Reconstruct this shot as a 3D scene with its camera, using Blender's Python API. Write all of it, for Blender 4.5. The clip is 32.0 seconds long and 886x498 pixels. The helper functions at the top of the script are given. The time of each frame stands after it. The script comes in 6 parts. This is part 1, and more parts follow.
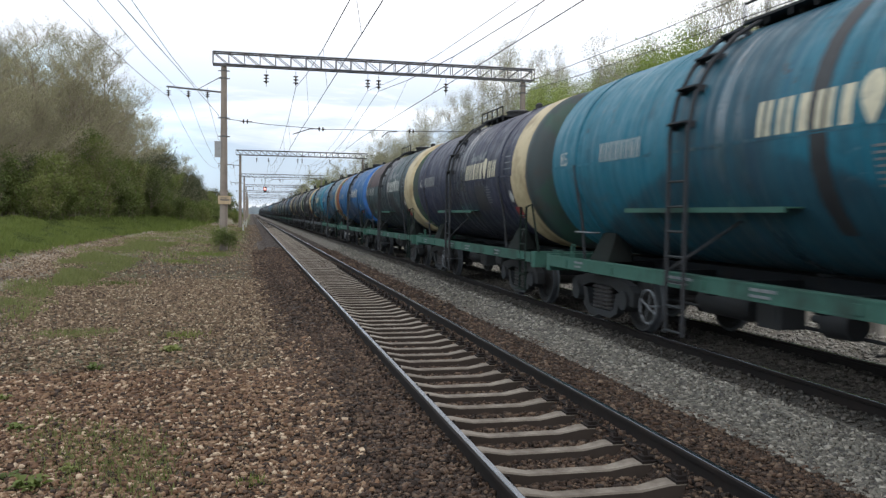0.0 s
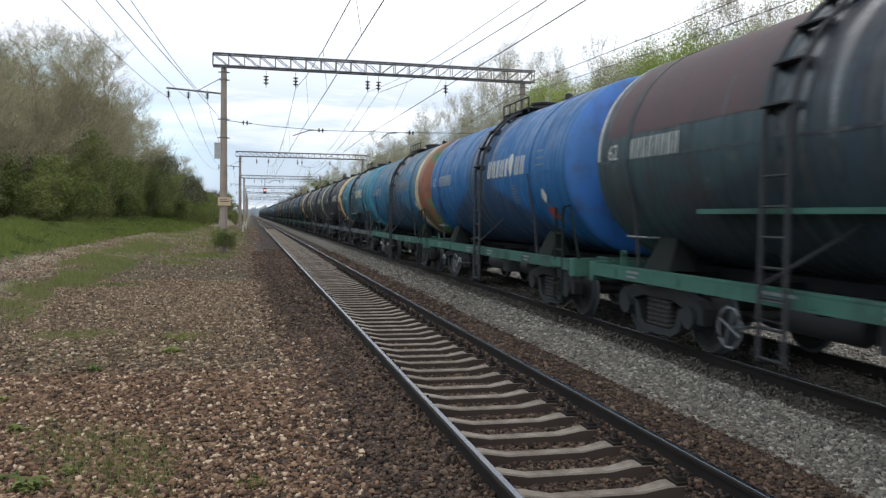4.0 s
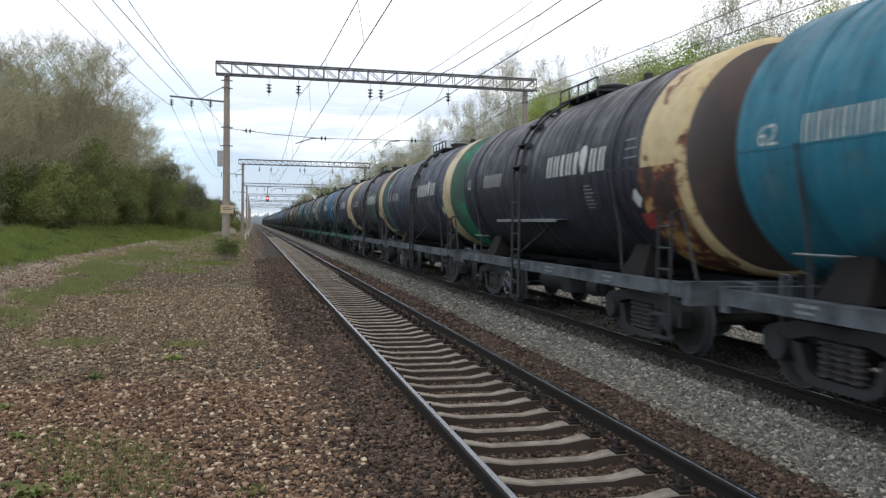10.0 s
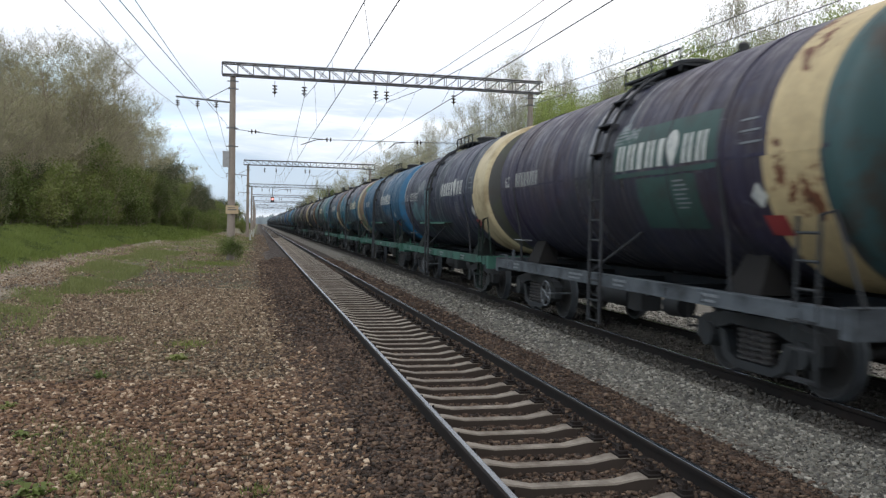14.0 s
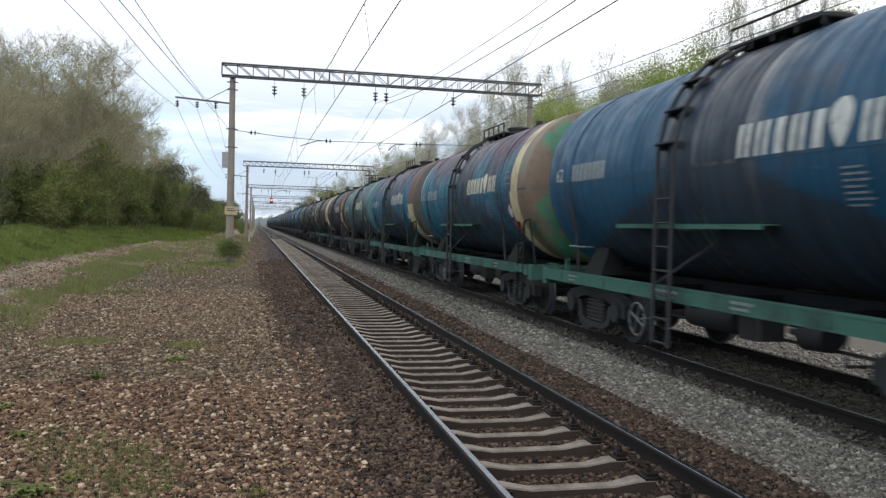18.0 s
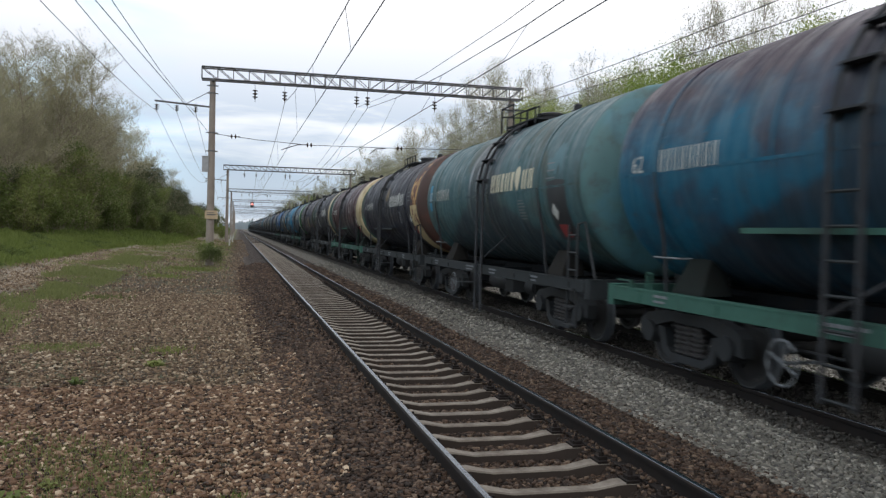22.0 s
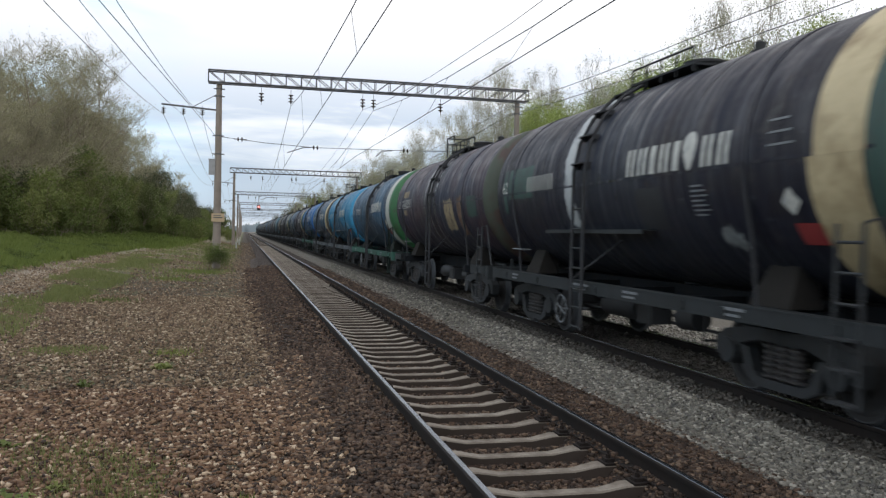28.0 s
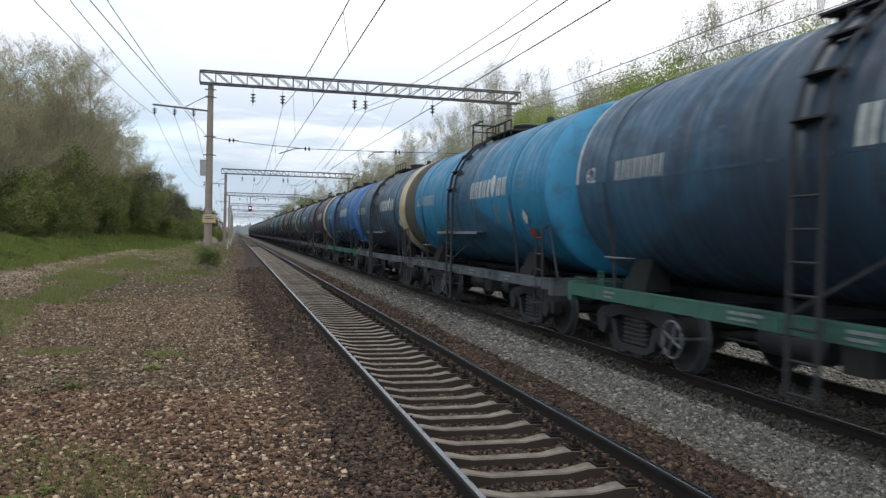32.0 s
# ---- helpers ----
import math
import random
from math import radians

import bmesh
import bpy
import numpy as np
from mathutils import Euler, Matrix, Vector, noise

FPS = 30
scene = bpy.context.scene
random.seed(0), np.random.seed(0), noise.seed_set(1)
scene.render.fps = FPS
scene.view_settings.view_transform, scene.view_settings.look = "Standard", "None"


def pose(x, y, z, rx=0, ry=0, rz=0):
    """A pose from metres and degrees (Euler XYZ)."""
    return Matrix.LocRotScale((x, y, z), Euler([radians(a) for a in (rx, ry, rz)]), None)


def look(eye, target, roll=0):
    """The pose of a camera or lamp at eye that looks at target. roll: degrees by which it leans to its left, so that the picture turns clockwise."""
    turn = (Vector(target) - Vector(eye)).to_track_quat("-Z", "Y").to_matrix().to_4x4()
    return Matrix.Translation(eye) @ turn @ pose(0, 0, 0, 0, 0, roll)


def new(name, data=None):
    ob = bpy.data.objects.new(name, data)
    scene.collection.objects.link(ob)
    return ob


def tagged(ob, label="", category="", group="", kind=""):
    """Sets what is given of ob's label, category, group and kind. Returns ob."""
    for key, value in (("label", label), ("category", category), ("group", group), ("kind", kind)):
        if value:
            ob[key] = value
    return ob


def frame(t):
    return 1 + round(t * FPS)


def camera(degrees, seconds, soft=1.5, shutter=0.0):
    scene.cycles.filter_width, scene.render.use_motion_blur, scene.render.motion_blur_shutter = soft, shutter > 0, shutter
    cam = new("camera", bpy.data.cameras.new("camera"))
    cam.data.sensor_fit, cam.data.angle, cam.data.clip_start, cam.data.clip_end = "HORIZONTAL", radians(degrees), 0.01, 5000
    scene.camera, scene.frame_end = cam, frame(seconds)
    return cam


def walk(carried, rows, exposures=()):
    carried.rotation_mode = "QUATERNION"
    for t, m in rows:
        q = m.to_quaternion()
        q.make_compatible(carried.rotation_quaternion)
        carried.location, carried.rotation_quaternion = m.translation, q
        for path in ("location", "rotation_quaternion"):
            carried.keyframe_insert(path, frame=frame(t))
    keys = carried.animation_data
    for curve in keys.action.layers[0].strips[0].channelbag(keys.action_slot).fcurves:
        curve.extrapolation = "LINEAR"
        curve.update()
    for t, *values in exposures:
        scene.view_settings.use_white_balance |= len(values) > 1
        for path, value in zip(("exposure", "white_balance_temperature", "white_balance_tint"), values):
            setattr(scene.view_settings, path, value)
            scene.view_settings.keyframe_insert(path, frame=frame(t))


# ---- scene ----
# eye on the shoulder left of the near track; x across, y along the rails, z = 0 at the rail tops
EYE = (-2.458, 0.0, 1.768)
PATH = [
    (0, 13.269, 2.371, 0.761), (0.5, 13.206, 2.347, 0.707), (1, 13.474, 2.360, 0.391), (1.5, 13.533, 2.330, 0.274), (2, 13.495, 2.322, 0.392),
    (2.5, 13.498, 2.298, 0.718), (3, 13.451, 2.298, 0.748), (3.5, 13.370, 2.289, 0.753), (5.5, 13.113, 2.216, 0.840), (6, 13.137, 2.198, 0.914),
    (6.5, 13.126, 2.142, 0.922), (7, 13.096, 1.953, 0.921), (7.5, 13.179, 1.811, 1.021), (8, 13.129, 1.747, 0.956), (8.5, 13.028, 1.721, 0.866),
    (9, 12.986, 1.738, 0.840), (9.5, 13.024, 1.721, 0.847), (10, 13.107, 1.723, 0.778), (10.5, 13.093, 1.691, 0.949), (11, 13.085, 1.679, 1.229),
    (11.5, 12.985, 1.669, 1.300), (12, 12.917, 1.646, 1.225), (12.5, 12.923, 1.618, 1.286), (13, 12.924, 1.614, 1.301), (13.5, 12.868, 1.615, 1.303),
    (14, 12.799, 1.587, 1.205), (14.5, 12.726, 1.572, 1.261), (16.5, 12.420, 1.526, 1.378), (17, 12.683, 1.494, 1.426), (17.5, 12.753, 1.465, 1.460),
    (18, 12.871, 1.452, 1.464), (18.5, 12.988, 1.430, 1.323), (19, 13.094, 1.407, 1.232), (19.5, 13.213, 1.393, 1.233), (20, 13.319, 1.393, 1.153),
    (20.5, 13.495, 1.341, 1.170), (21, 13.994, 1.220, 1.404), (21.5, 14.114, 1.143, 1.434), (22, 14.162, 1.136, 1.413), (22.5, 14.088, 1.116, 1.522),
    (23, 14.012, 1.106, 1.471), (23.5, 13.914, 1.093, 1.537), (24, 13.846, 1.093, 1.446), (24.5, 13.784, 1.091, 1.436), (25, 13.715, 1.083, 1.392),
    (25.5, 13.700, 1.072, 1.392), (27.5, 13.734, 1.026, 1.315), (28, 13.717, 0.996, 1.253), (28.5, 13.665, 0.973, 1.319), (29, 13.552, 0.959, 1.212),
    (29.5, 13.498, 0.950, 1.238), (30, 13.548, 0.934, 1.196), (30.5, 13.773, 0.902, 1.167), (31, 13.764, 0.883, 1.229), (31.5, 13.908, 0.891, 1.136),
    (32, 14.289, 0.883, 1.340),
]


def aim(yaw, pitch, roll):
    a, b = radians(yaw), radians(pitch)
    way = Vector((math.sin(a) * math.cos(b), math.cos(a) * math.cos(b), -math.sin(b)))
    return look(EYE, Vector(EYE) + way * 10, roll)


cam = camera(56.97, 32.0, soft=1.3, shutter=0.5)
# the automatic exposure drifts a little
EV = [(0, 0.12), (3, 0.10), (6, 0.10), (8, -0.03), (9, -0.04), (10, 0.12), (11, 0.12), (12, 0.05), (13, 0.0), (14, 0.05), (17, 0.03), (18, 0.10), (20, 0.06), (21, -0.04), (22, -0.15), (23, -0.17), (25, -0.13), (28, -0.12), (30, -0.10), (32, -0.06)]
walk(cam, [(t, aim(a, b, c)) for t, a, b, c in PATH], EV)

# ---- light ----
SUN_UP, SUN_AT = radians(38), radians(215)
world = bpy.data.worlds.new("overcast_sky")
scene.world = world
world.use_nodes = True
wn, wl = world.node_tree.nodes, world.node_tree.links
wn.clear()


def wnode(kind, **sets):
    n = wn.new(kind)
    for k, val in sets.items():
        n.inputs[k].default_value = val
    return n


sky = wn.new("ShaderNodeTexSky")
sky.sky_type = "NISHITA"
sky.sun_disc = False
sky.sun_elevation, sky.sun_rotation = SUN_UP, SUN_AT
wco = wn.new("ShaderNodeTexCoord")
wmap = wn.new("ShaderNodeMapping")
wmap.inputs["Scale"].default_value = (1.0, 1.0, 5.5)
wl.new(wco.outputs["Generated"], wmap.inputs["Vector"])
cl = wnode("ShaderNodeTexNoise", Scale=2.6, Detail=7.0, Roughness=0.55, Distortion=0.35)
wl.new(wmap.outputs["Vector"], cl.inputs["Vector"])
cr = wn.new("ShaderNodeValToRGB")
cr.color_ramp.elements[0].position, cr.color_ramp.elements[1].position = 0.45, 0.66
cr.color_ramp.elements[0].color = (0.0, 0.0, 0.0, 1)
cr.color_ramp.elements[1].color = (1, 1, 1, 1)
wl.new(cl.outputs["Fac"], cr.inputs["Fac"])
wsep = wn.new("ShaderNodeSeparateXYZ")
wl.new(wco.outputs["Generated"], wsep.inputs["Vector"])
# the cloud deck thickens to an even white overhead
wup = wn.new("ShaderNodeMapRange")
wup.inputs["From Min"].default_value, wup.inputs["From Max"].default_value = 0.10, 0.27
wl.new(wsep.outputs["Z"], wup.inputs["Value"])
wmax = wn.new("ShaderNodeMath")
wmax.operation = "MAXIMUM"
wl.new(cr.outputs["Color"], wmax.inputs[0])
wl.new(wup.outputs["Result"], wmax.inputs[1])
cloud = wn.new("ShaderNodeMix")
cloud.data_type = "RGBA"
cloud.inputs["A"].default_value = (4.3, 5.15, 6.4, 1)
cloud.inputs["B"].default_value = (11.3, 11.1, 11.2, 1)
wl.new(wmax.outputs["Value"], cloud.inputs["Factor"])
# towards the wood the deck is thin and pale blue shows through
gap = wnode("ShaderNodeTexNoise", Scale=4.2, Detail=5.0, Roughness=0.5, Distortion=0.2)
gap_map = wn.new("ShaderNodeMapping")
gap_map.inputs["Scale"].default_value, gap_map.inputs["Location"].default_value = (1.0, 1.0, 2.6), (3.1, 0.4, 0.0)
wl.new(wco.outputs["Generated"], gap_map.inputs["Vector"])
wl.new(gap_map.outputs["Vector"], gap.inputs["Vector"])
side = wn.new("ShaderNodeMapRange")
side.inputs["From Min"].default_value, side.inputs["From Max"].default_value = 0.0, -0.22
wl.new(wsep.outputs["X"], side.inputs["Value"])
holes = wn.new("ShaderNodeMapRange")
holes.inputs["From Min"].default_value, holes.inputs["From Max"].default_value = 0.44, 0.58
wl.new(gap.outputs["Fac"], holes.inputs["Value"])
thin_deck = wn.new("ShaderNodeMath")
thin_deck.operation = "MULTIPLY"
wl.new(side.outputs["Result"], thin_deck.inputs[0])
wl.new(holes.outputs["Result"], thin_deck.inputs[1])
blue = wn.new("ShaderNodeMix")
blue.data_type = "RGBA"
blue.inputs["B"].default_value = (6.2, 8.6, 10.4, 1)
wl.new(thin_deck.outputs["Value"], blue.inputs["Factor"])
wl.new(cloud.outputs["Result"], blue.inputs["A"])
mixs = wn.new("ShaderNodeMix")
mixs.data_type = "RGBA"
mixs.inputs["Factor"].default_value = 0.85
wl.new(sky.outputs["Color"], mixs.inputs["A"])
wl.new(blue.outputs["Result"], mixs.inputs["B"])
wbg = wnode("ShaderNodeBackground", Strength=0.135)
wl.new(mixs.outputs["Result"], wbg.inputs["Color"])
wout = wn.new("ShaderNodeOutputWorld")
wl.new(wbg.outputs["Background"], wout.inputs["Surface"])

sun = new("sun", bpy.data.lights.new("sun", "SUN"))
sun.data.energy, sun.data.angle, sun.data.color = 0.7, radians(25), (1.0, 0.96, 0.9)
sun.matrix_basis = look((-40 * math.sin(SUN_AT - math.pi), -60, 60), (0, 0, 0))


# ---- materials ----
def lin(h):
    """Linear colour from a hex string of screen values."""
    c = [int(h[i:i + 2], 16) / 255 for i in (0, 2, 4)]
    return tuple(x / 12.92 if x <= 0.04045 else ((x + 0.055) / 1.055) ** 2.4 for x in c) + (1,)


def dim(c, k):
    return tuple(x * k for x in c[:3]) + (1,)


class Tree:
    """A node material under construction."""

    def __init__(self, name, rough=0.8, metal=0.0):
        self.m = bpy.data.materials.new(name)
        self.m.use_nodes = True
        self.t = self.m.node_tree
        self.n, self.l = self.t.nodes, self.t.links
        self.b = self.n["Principled BSDF"]
        self.b.inputs["Roughness"].default_value = rough
        self.b.inputs["Metallic"].default_value = metal
        self.co = self.n.new("ShaderNodeTexCoord").outputs["Object"]

    def spread(self, scale=(1, 1, 1), shift=None):
        mp = self.n.new("ShaderNodeMapping")
        mp.inputs["Scale"].default_value = scale
        self.l.new(self.co, mp.inputs["Vector"])
        if shift is not None:
            self.l.new(shift, mp.inputs["Location"])
        return mp.outputs["Vector"]

    def noise(self, scale, detail=4, rough=0.6, vec=None, distort=0.0):
        t = self.n.new("ShaderNodeTexNoise")
        t.inputs["Scale"].default_value, t.inputs["Detail"].default_value = scale, detail
        t.inputs["Roughness"].default_value, t.inputs["Distortion"].default_value = rough, distort
        self.l.new(self.co if vec is None else vec, t.inputs["Vector"])
        return t.outputs["Fac"]

    def cells(self, scale, vec=None, out="Color"):
        t = self.n.new("ShaderNodeTexVoronoi")
        t.inputs["Scale"].default_value = scale
        self.l.new(self.co if vec is None else vec, t.inputs["Vector"])
        return t.outputs[out]

    def ramp(self, fac, lo, hi, a=0.0, b=1.0):
        r = self.n.new("ShaderNodeMapRange")
        for k, val in (("From Min", lo), ("From Max", hi), ("To Min", a), ("To Max", b)):
            r.inputs[k].default_value = val
        self.l.new(fac, r.inputs["Value"])
        return r.outputs["Result"]

    def math(self, op, a, b):
        n = self.n.new("ShaderNodeMath")
        n.operation = op
        for i, x in enumerate((a, b)):
            if isinstance(x, (int, float)):
                n.inputs[i].default_value = x
            else:
                self.l.new(x, n.inputs[i])
        return n.outputs["Value"]

    def mix(self, fac, a, b, how="MIX"):
        n = self.n.new("ShaderNodeMix")
        n.data_type, n.blend_type = "RGBA", how
        for key, x in (("Factor", fac), ("A", a), ("B", b)):
            if isinstance(x, (tuple, float, int)):
                n.inputs[key].default_value = x
            else:
                self.l.new(x, n.inputs[key])
        return n.outputs["Result"]

    def random(self):
        return self.n.new("ShaderNodeObjectInfo").outputs["Random"]

    def island(self):
        return self.n.new("ShaderNodeNewGeometry").outputs["Random Per Island"]

    def xyz(self):
        s = self.n.new("ShaderNodeSeparateXYZ")
        self.l.new(self.co, s.inputs["Vector"])
        return s.outputs

    def colour(self, c):
        if isinstance(c, tuple):
            self.b.inputs["Base Color"].default_value = c
        else:
            self.l.new(c, self.b.inputs["Base Color"])
        return self

    def rough(self, r):
        self.l.new(r, self.b.inputs["Roughness"])
        return self

    def bump(self, h, strength=0.4, dist=0.02):
        n = self.n.new("ShaderNodeBump")
        n.inputs["Strength"].default_value, n.inputs["Distance"].default_value = strength, dist
        self.l.new(h, n.inputs["Height"])
        self.l.new(n.outputs["Normal"], self.b.inputs["Normal"])
        return self


def plain(name, c, rough=0.7, metal=0.0, spots=None, scale=6.0, amount=0.5, bump=0.15, gloss=0.5):
    """A weathered surface: base colour, a second tone in blotches, fine relief."""
    k = Tree(name, rough, metal)
    k.b.inputs["Specular IOR Level"].default_value = gloss
    n1, n2 = k.noise(scale, 5), k.noise(scale * 7, 4)
    c2 = spots or dim(c, 0.55)
    col = k.mix(k.math("MULTIPLY", k.ramp(n1, 0.45, 0.7), amount), c, c2)
    col = k.mix(k.ramp(n2, 0.3, 0.75, 0.0, 0.35), col, dim(c, 0.6))
    return k.colour(col).bump(n2, bump, 0.01).m


def tank_paint(name, c, c2=None, worn=0.35, c3=None, spill=0.6):
    """Old gloss paint on a tank: fading to a second tone in big patches, chalky streaks down the side and dark oil
    spilt under the hatch, widening below with belly shade painted in.
    """
    k = Tree(name, 0.42)
    rnd = k.random()
    sh = k.n.new("ShaderNodeCombineXYZ")
    for i in range(3):
        k.l.new(k.math("MULTIPLY", rnd, 37.0 + 11 * i), sh.inputs[i])
    vec = k.spread((1, 1, 1), sh.outputs["Vector"])
    big = k.noise(0.55, 5, 0.62, vec, 0.4)
    mid = k.noise(2.6, 6, 0.65, vec)
    streak = k.noise(1.0, 5, 0.6, k.spread((0.5, 5.5, 0.35), sh.outputs["Vector"]), 0.2)
    fine = k.noise(28.0, 4, 0.6, vec)
    c2 = c2 or dim(c, 0.6)
    col = k.mix(k.ramp(k.math("ADD", big, k.math("MULTIPLY", mid, 0.35)), 0.86 - worn * 0.5, 0.98 - worn * 0.4), c, c2)
    if c3:
        z = k.xyz()["Z"]
        up = k.ramp(k.math("ADD", z, k.math("MULTIPLY", k.math("SUBTRACT", big, 0.5), 2.6)), 2.9, 3.7)
        col = k.mix(up, col, c3)
    col = k.mix(k.ramp(streak, 0.50, 0.72, 0.0, 0.42), col, dim(c, 0.45))
    y = k.xyz()["Y"]
    off = k.math("ADD", k.math("ABSOLUTE", y, 0.0), k.math("MULTIPLY", k.math("SUBTRACT", streak, 0.5), 0.9))
    # narrow dust runs with bluish sky sheen painted in, brown grime in broad ones
    rain = k.noise(1.0, 5, 0.7, k.spread((0.6, 9.0, 0.5), sh.outputs["Vector"]), 0.5)
    col = k.mix(k.math("MULTIPLY", k.ramp(rain, 0.54, 0.70, 0.0, 0.5), k.ramp(off, 1.7, 0.8, 0.06, 1.0)), col, lin("586682"))
    col = k.mix(k.math("MULTIPLY", k.ramp(rain, 0.44, 0.28, 0.0, 0.6), k.ramp(off, 2.0, 1.0, 0.14, 1.0)), col, dim(c2, 0.35))
    col = k.mix(k.ramp(k.noise(0.9, 6, 0.7, k.spread((1.0, 1.4, 0.55), sh.outputs["Vector"]), 0.4), 0.54, 0.68, 0.0, 0.4), col, lin("3b302c"))
    col = k.mix(k.ramp(mid, 0.58, 0.8, 0.0, 0.28), col, lin("8a8a88"))
    col = k.mix(k.ramp(k.noise(5.0, 6, 0.7, vec, 0.6), 0.55, 0.75, 0.0, 0.45), col, dim(c2, 0.45))
    # flaked spots show primer and rust, scrapes show chalky paint
    flake = k.noise(3.2, 9, 0.78, vec, 0.3)
    col = k.mix(k.ramp(flake, 0.60, 0.66, 0.0, 0.7), col, lin("4a352c"))
    scrape = k.noise(1.0, 8, 0.75, k.spread((2.0, 2.2, 6.0), sh.outputs["Vector"]), 0.5)
    col = k.mix(k.ramp(scrape, 0.63, 0.69, 0.0, 0.4), col, lin("868c94"))
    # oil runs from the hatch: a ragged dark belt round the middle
    # below mid-height the belt widens: oily grime plus the belly's shade, painted in
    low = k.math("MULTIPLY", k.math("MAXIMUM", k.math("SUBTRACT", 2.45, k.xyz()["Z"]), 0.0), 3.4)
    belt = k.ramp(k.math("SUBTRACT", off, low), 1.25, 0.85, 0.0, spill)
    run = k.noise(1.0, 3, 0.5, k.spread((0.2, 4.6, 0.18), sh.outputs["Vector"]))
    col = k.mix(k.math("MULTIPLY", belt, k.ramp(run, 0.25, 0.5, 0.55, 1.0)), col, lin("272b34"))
    # fresh runs are still wet and shine
    wet = k.math("MULTIPLY", k.ramp(off, 1.15, 0.95), k.math("MULTIPLY", k.ramp(run, 0.52, 0.60), k.ramp(rnd, 0.2, 0.5, 0.65, 1.0)))
    k.l.new(k.math("MAXIMUM", k.ramp(wet, 0, 1, 0.0, 0.9), k.ramp(rain, 0.4, 0.6, 0.38, 0.15)), k.b.inputs["Specular IOR Level"])
    k.colour(col).rough(k.math("SUBTRACT", k.ramp(k.math("ADD", mid, k.math("SUBTRACT", rain, 0.5)), 0.3, 0.75, 0.38, 0.75), k.math("MULTIPLY", wet, 0.25)))
    return k.bump(k.math("ADD", fine, k.math("MULTIPLY", big, 6.0)), 0.12, 0.02).m


M = {}
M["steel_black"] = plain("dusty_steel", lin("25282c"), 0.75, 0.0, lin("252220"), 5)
M["soot"] = plain("sooty_plate", lin("1d2024"), 0.85, 0.0, lin("2a2623"), 3, gloss=0.12)
M["ladder"] = plain("sooty_ladder", lin("292b30"), 0.75, 0.0, lin("302c2a"), 5)
M["grime"] = plain("dusty_grime", lin("24262a"), 0.7, 0.0, lin("242120"), 4)
k = Tree("wheel_steel", 0.6, 0.15)
n1 = k.noise(6, 5)
at = k.xyz()
rad2 = k.math("ADD", k.math("MULTIPLY", at["Y"], at["Y"]), k.math("MULTIPLY", at["Z"], at["Z"]))
# the rim runs bright where the rail polishes it
worn = k.ramp(rad2, 0.450 ** 2, 0.462 ** 2)
k.colour(k.mix(worn, k.mix(n1, lin("212327"), lin("282523")), lin("4e5156"))).rough(k.ramp(worn, 0, 1, 0.65, 0.4)).bump(n1, 0.15, 0.01)
M["wheel"] = k.m
M["spring"] = plain("spring_steel", lin("413f40"), 0.65, 0.1, lin("3c3531"), 6)
M["cream"] = plain("cream_paint", lin("baaa88"), 0.6, 0.0, lin("73603f"), 1.8, 0.9)


def rusting(name, c, rust, share):
    """Cream band paint flaking off in ragged patches down to rust and dark steel."""
    k = Tree(name, 0.65)
    n1, n2, n3 = k.noise(1.5, 8, 0.68, None, 0.5), k.noise(5.0, 6, 0.7), k.noise(18, 4, 0.6)
    col = k.mix(k.ramp(n2, 0.35, 0.7, 0.0, 0.6), lin(c), dim(lin(c), 0.6))
    col = k.mix(k.ramp(n1, share, share + 0.05), col, k.mix(n2, lin(rust), dim(lin(rust), 0.35)))
    col = k.mix(k.ramp(k.math("ADD", n1, k.math("MULTIPLY", n2, 0.3)), share + 0.24, share + 0.28), col, lin("2b211e"))
    return k.colour(col).bump(k.math("ADD", n1, n3), 0.25, 0.01).m


M["cream_rust"] = rusting("rusting_cream_paint", "b9a47c", "74452a", 0.55)
M["orange_ring"] = rusting("orange_rusted_band_paint", "b48e58", "6a3626", 0.43)
M["rust_band"] = plain("rust_brown_band", lin("6a4535"), 0.75, 0.0, lin("412c26"), 1.6, 0.9)
M["white_ring"] = plain("white_band_paint", lin("adaea8"), 0.55, 0.0, lin("9d9c94"), 1.6, 0.4)
M["white_mark"] = plain("white_stencil_paint", lin("bdbdb8"), 0.7, 0.0, lin("7f8388"), 9, 0.8)
M["grey_mark"] = plain("faded_stencil_paint", lin("74787c"), 0.7, 0.0, lin("4a4e54"), 9, 0.9)
M["cream_mark"] = plain("cream_stencil_paint", lin("cfc7ae"), 0.7, 0.0, lin("8f8b80"), 9, 0.7)
M["red_plate"] = plain("red_placard", lin("8c3031"), 0.65, 0.0, lin("5c2426"), 7)
M["rail"] = plain("rail_side", lin("1e1a19"), 0.8, 0.0, lin("2c221d"), 3, gloss=0.2)
M["railtop"] = plain("polished_rail_head", lin("80868f"), 0.25, 1.0, lin("666b70"), 3, 0.5, 0.03)
k = Tree("sleeper_concrete", 0.92)
n1, n2, n3 = k.noise(3.5, 5, 0.65), k.noise(30, 4, 0.6), k.random()
top = k.mix(k.ramp(n1, 0.4, 0.7, 0.0, 0.85), lin("938b80"), lin("4b4139"))
top = k.mix(k.math("MULTIPLY", n3, 0.5), top, lin("54493f"))
top = k.mix(k.ramp(n2, 0.4, 0.8, 0.0, 0.4), top, lin("473c34"))
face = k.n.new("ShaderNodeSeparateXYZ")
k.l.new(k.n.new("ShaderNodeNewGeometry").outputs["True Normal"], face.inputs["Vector"])
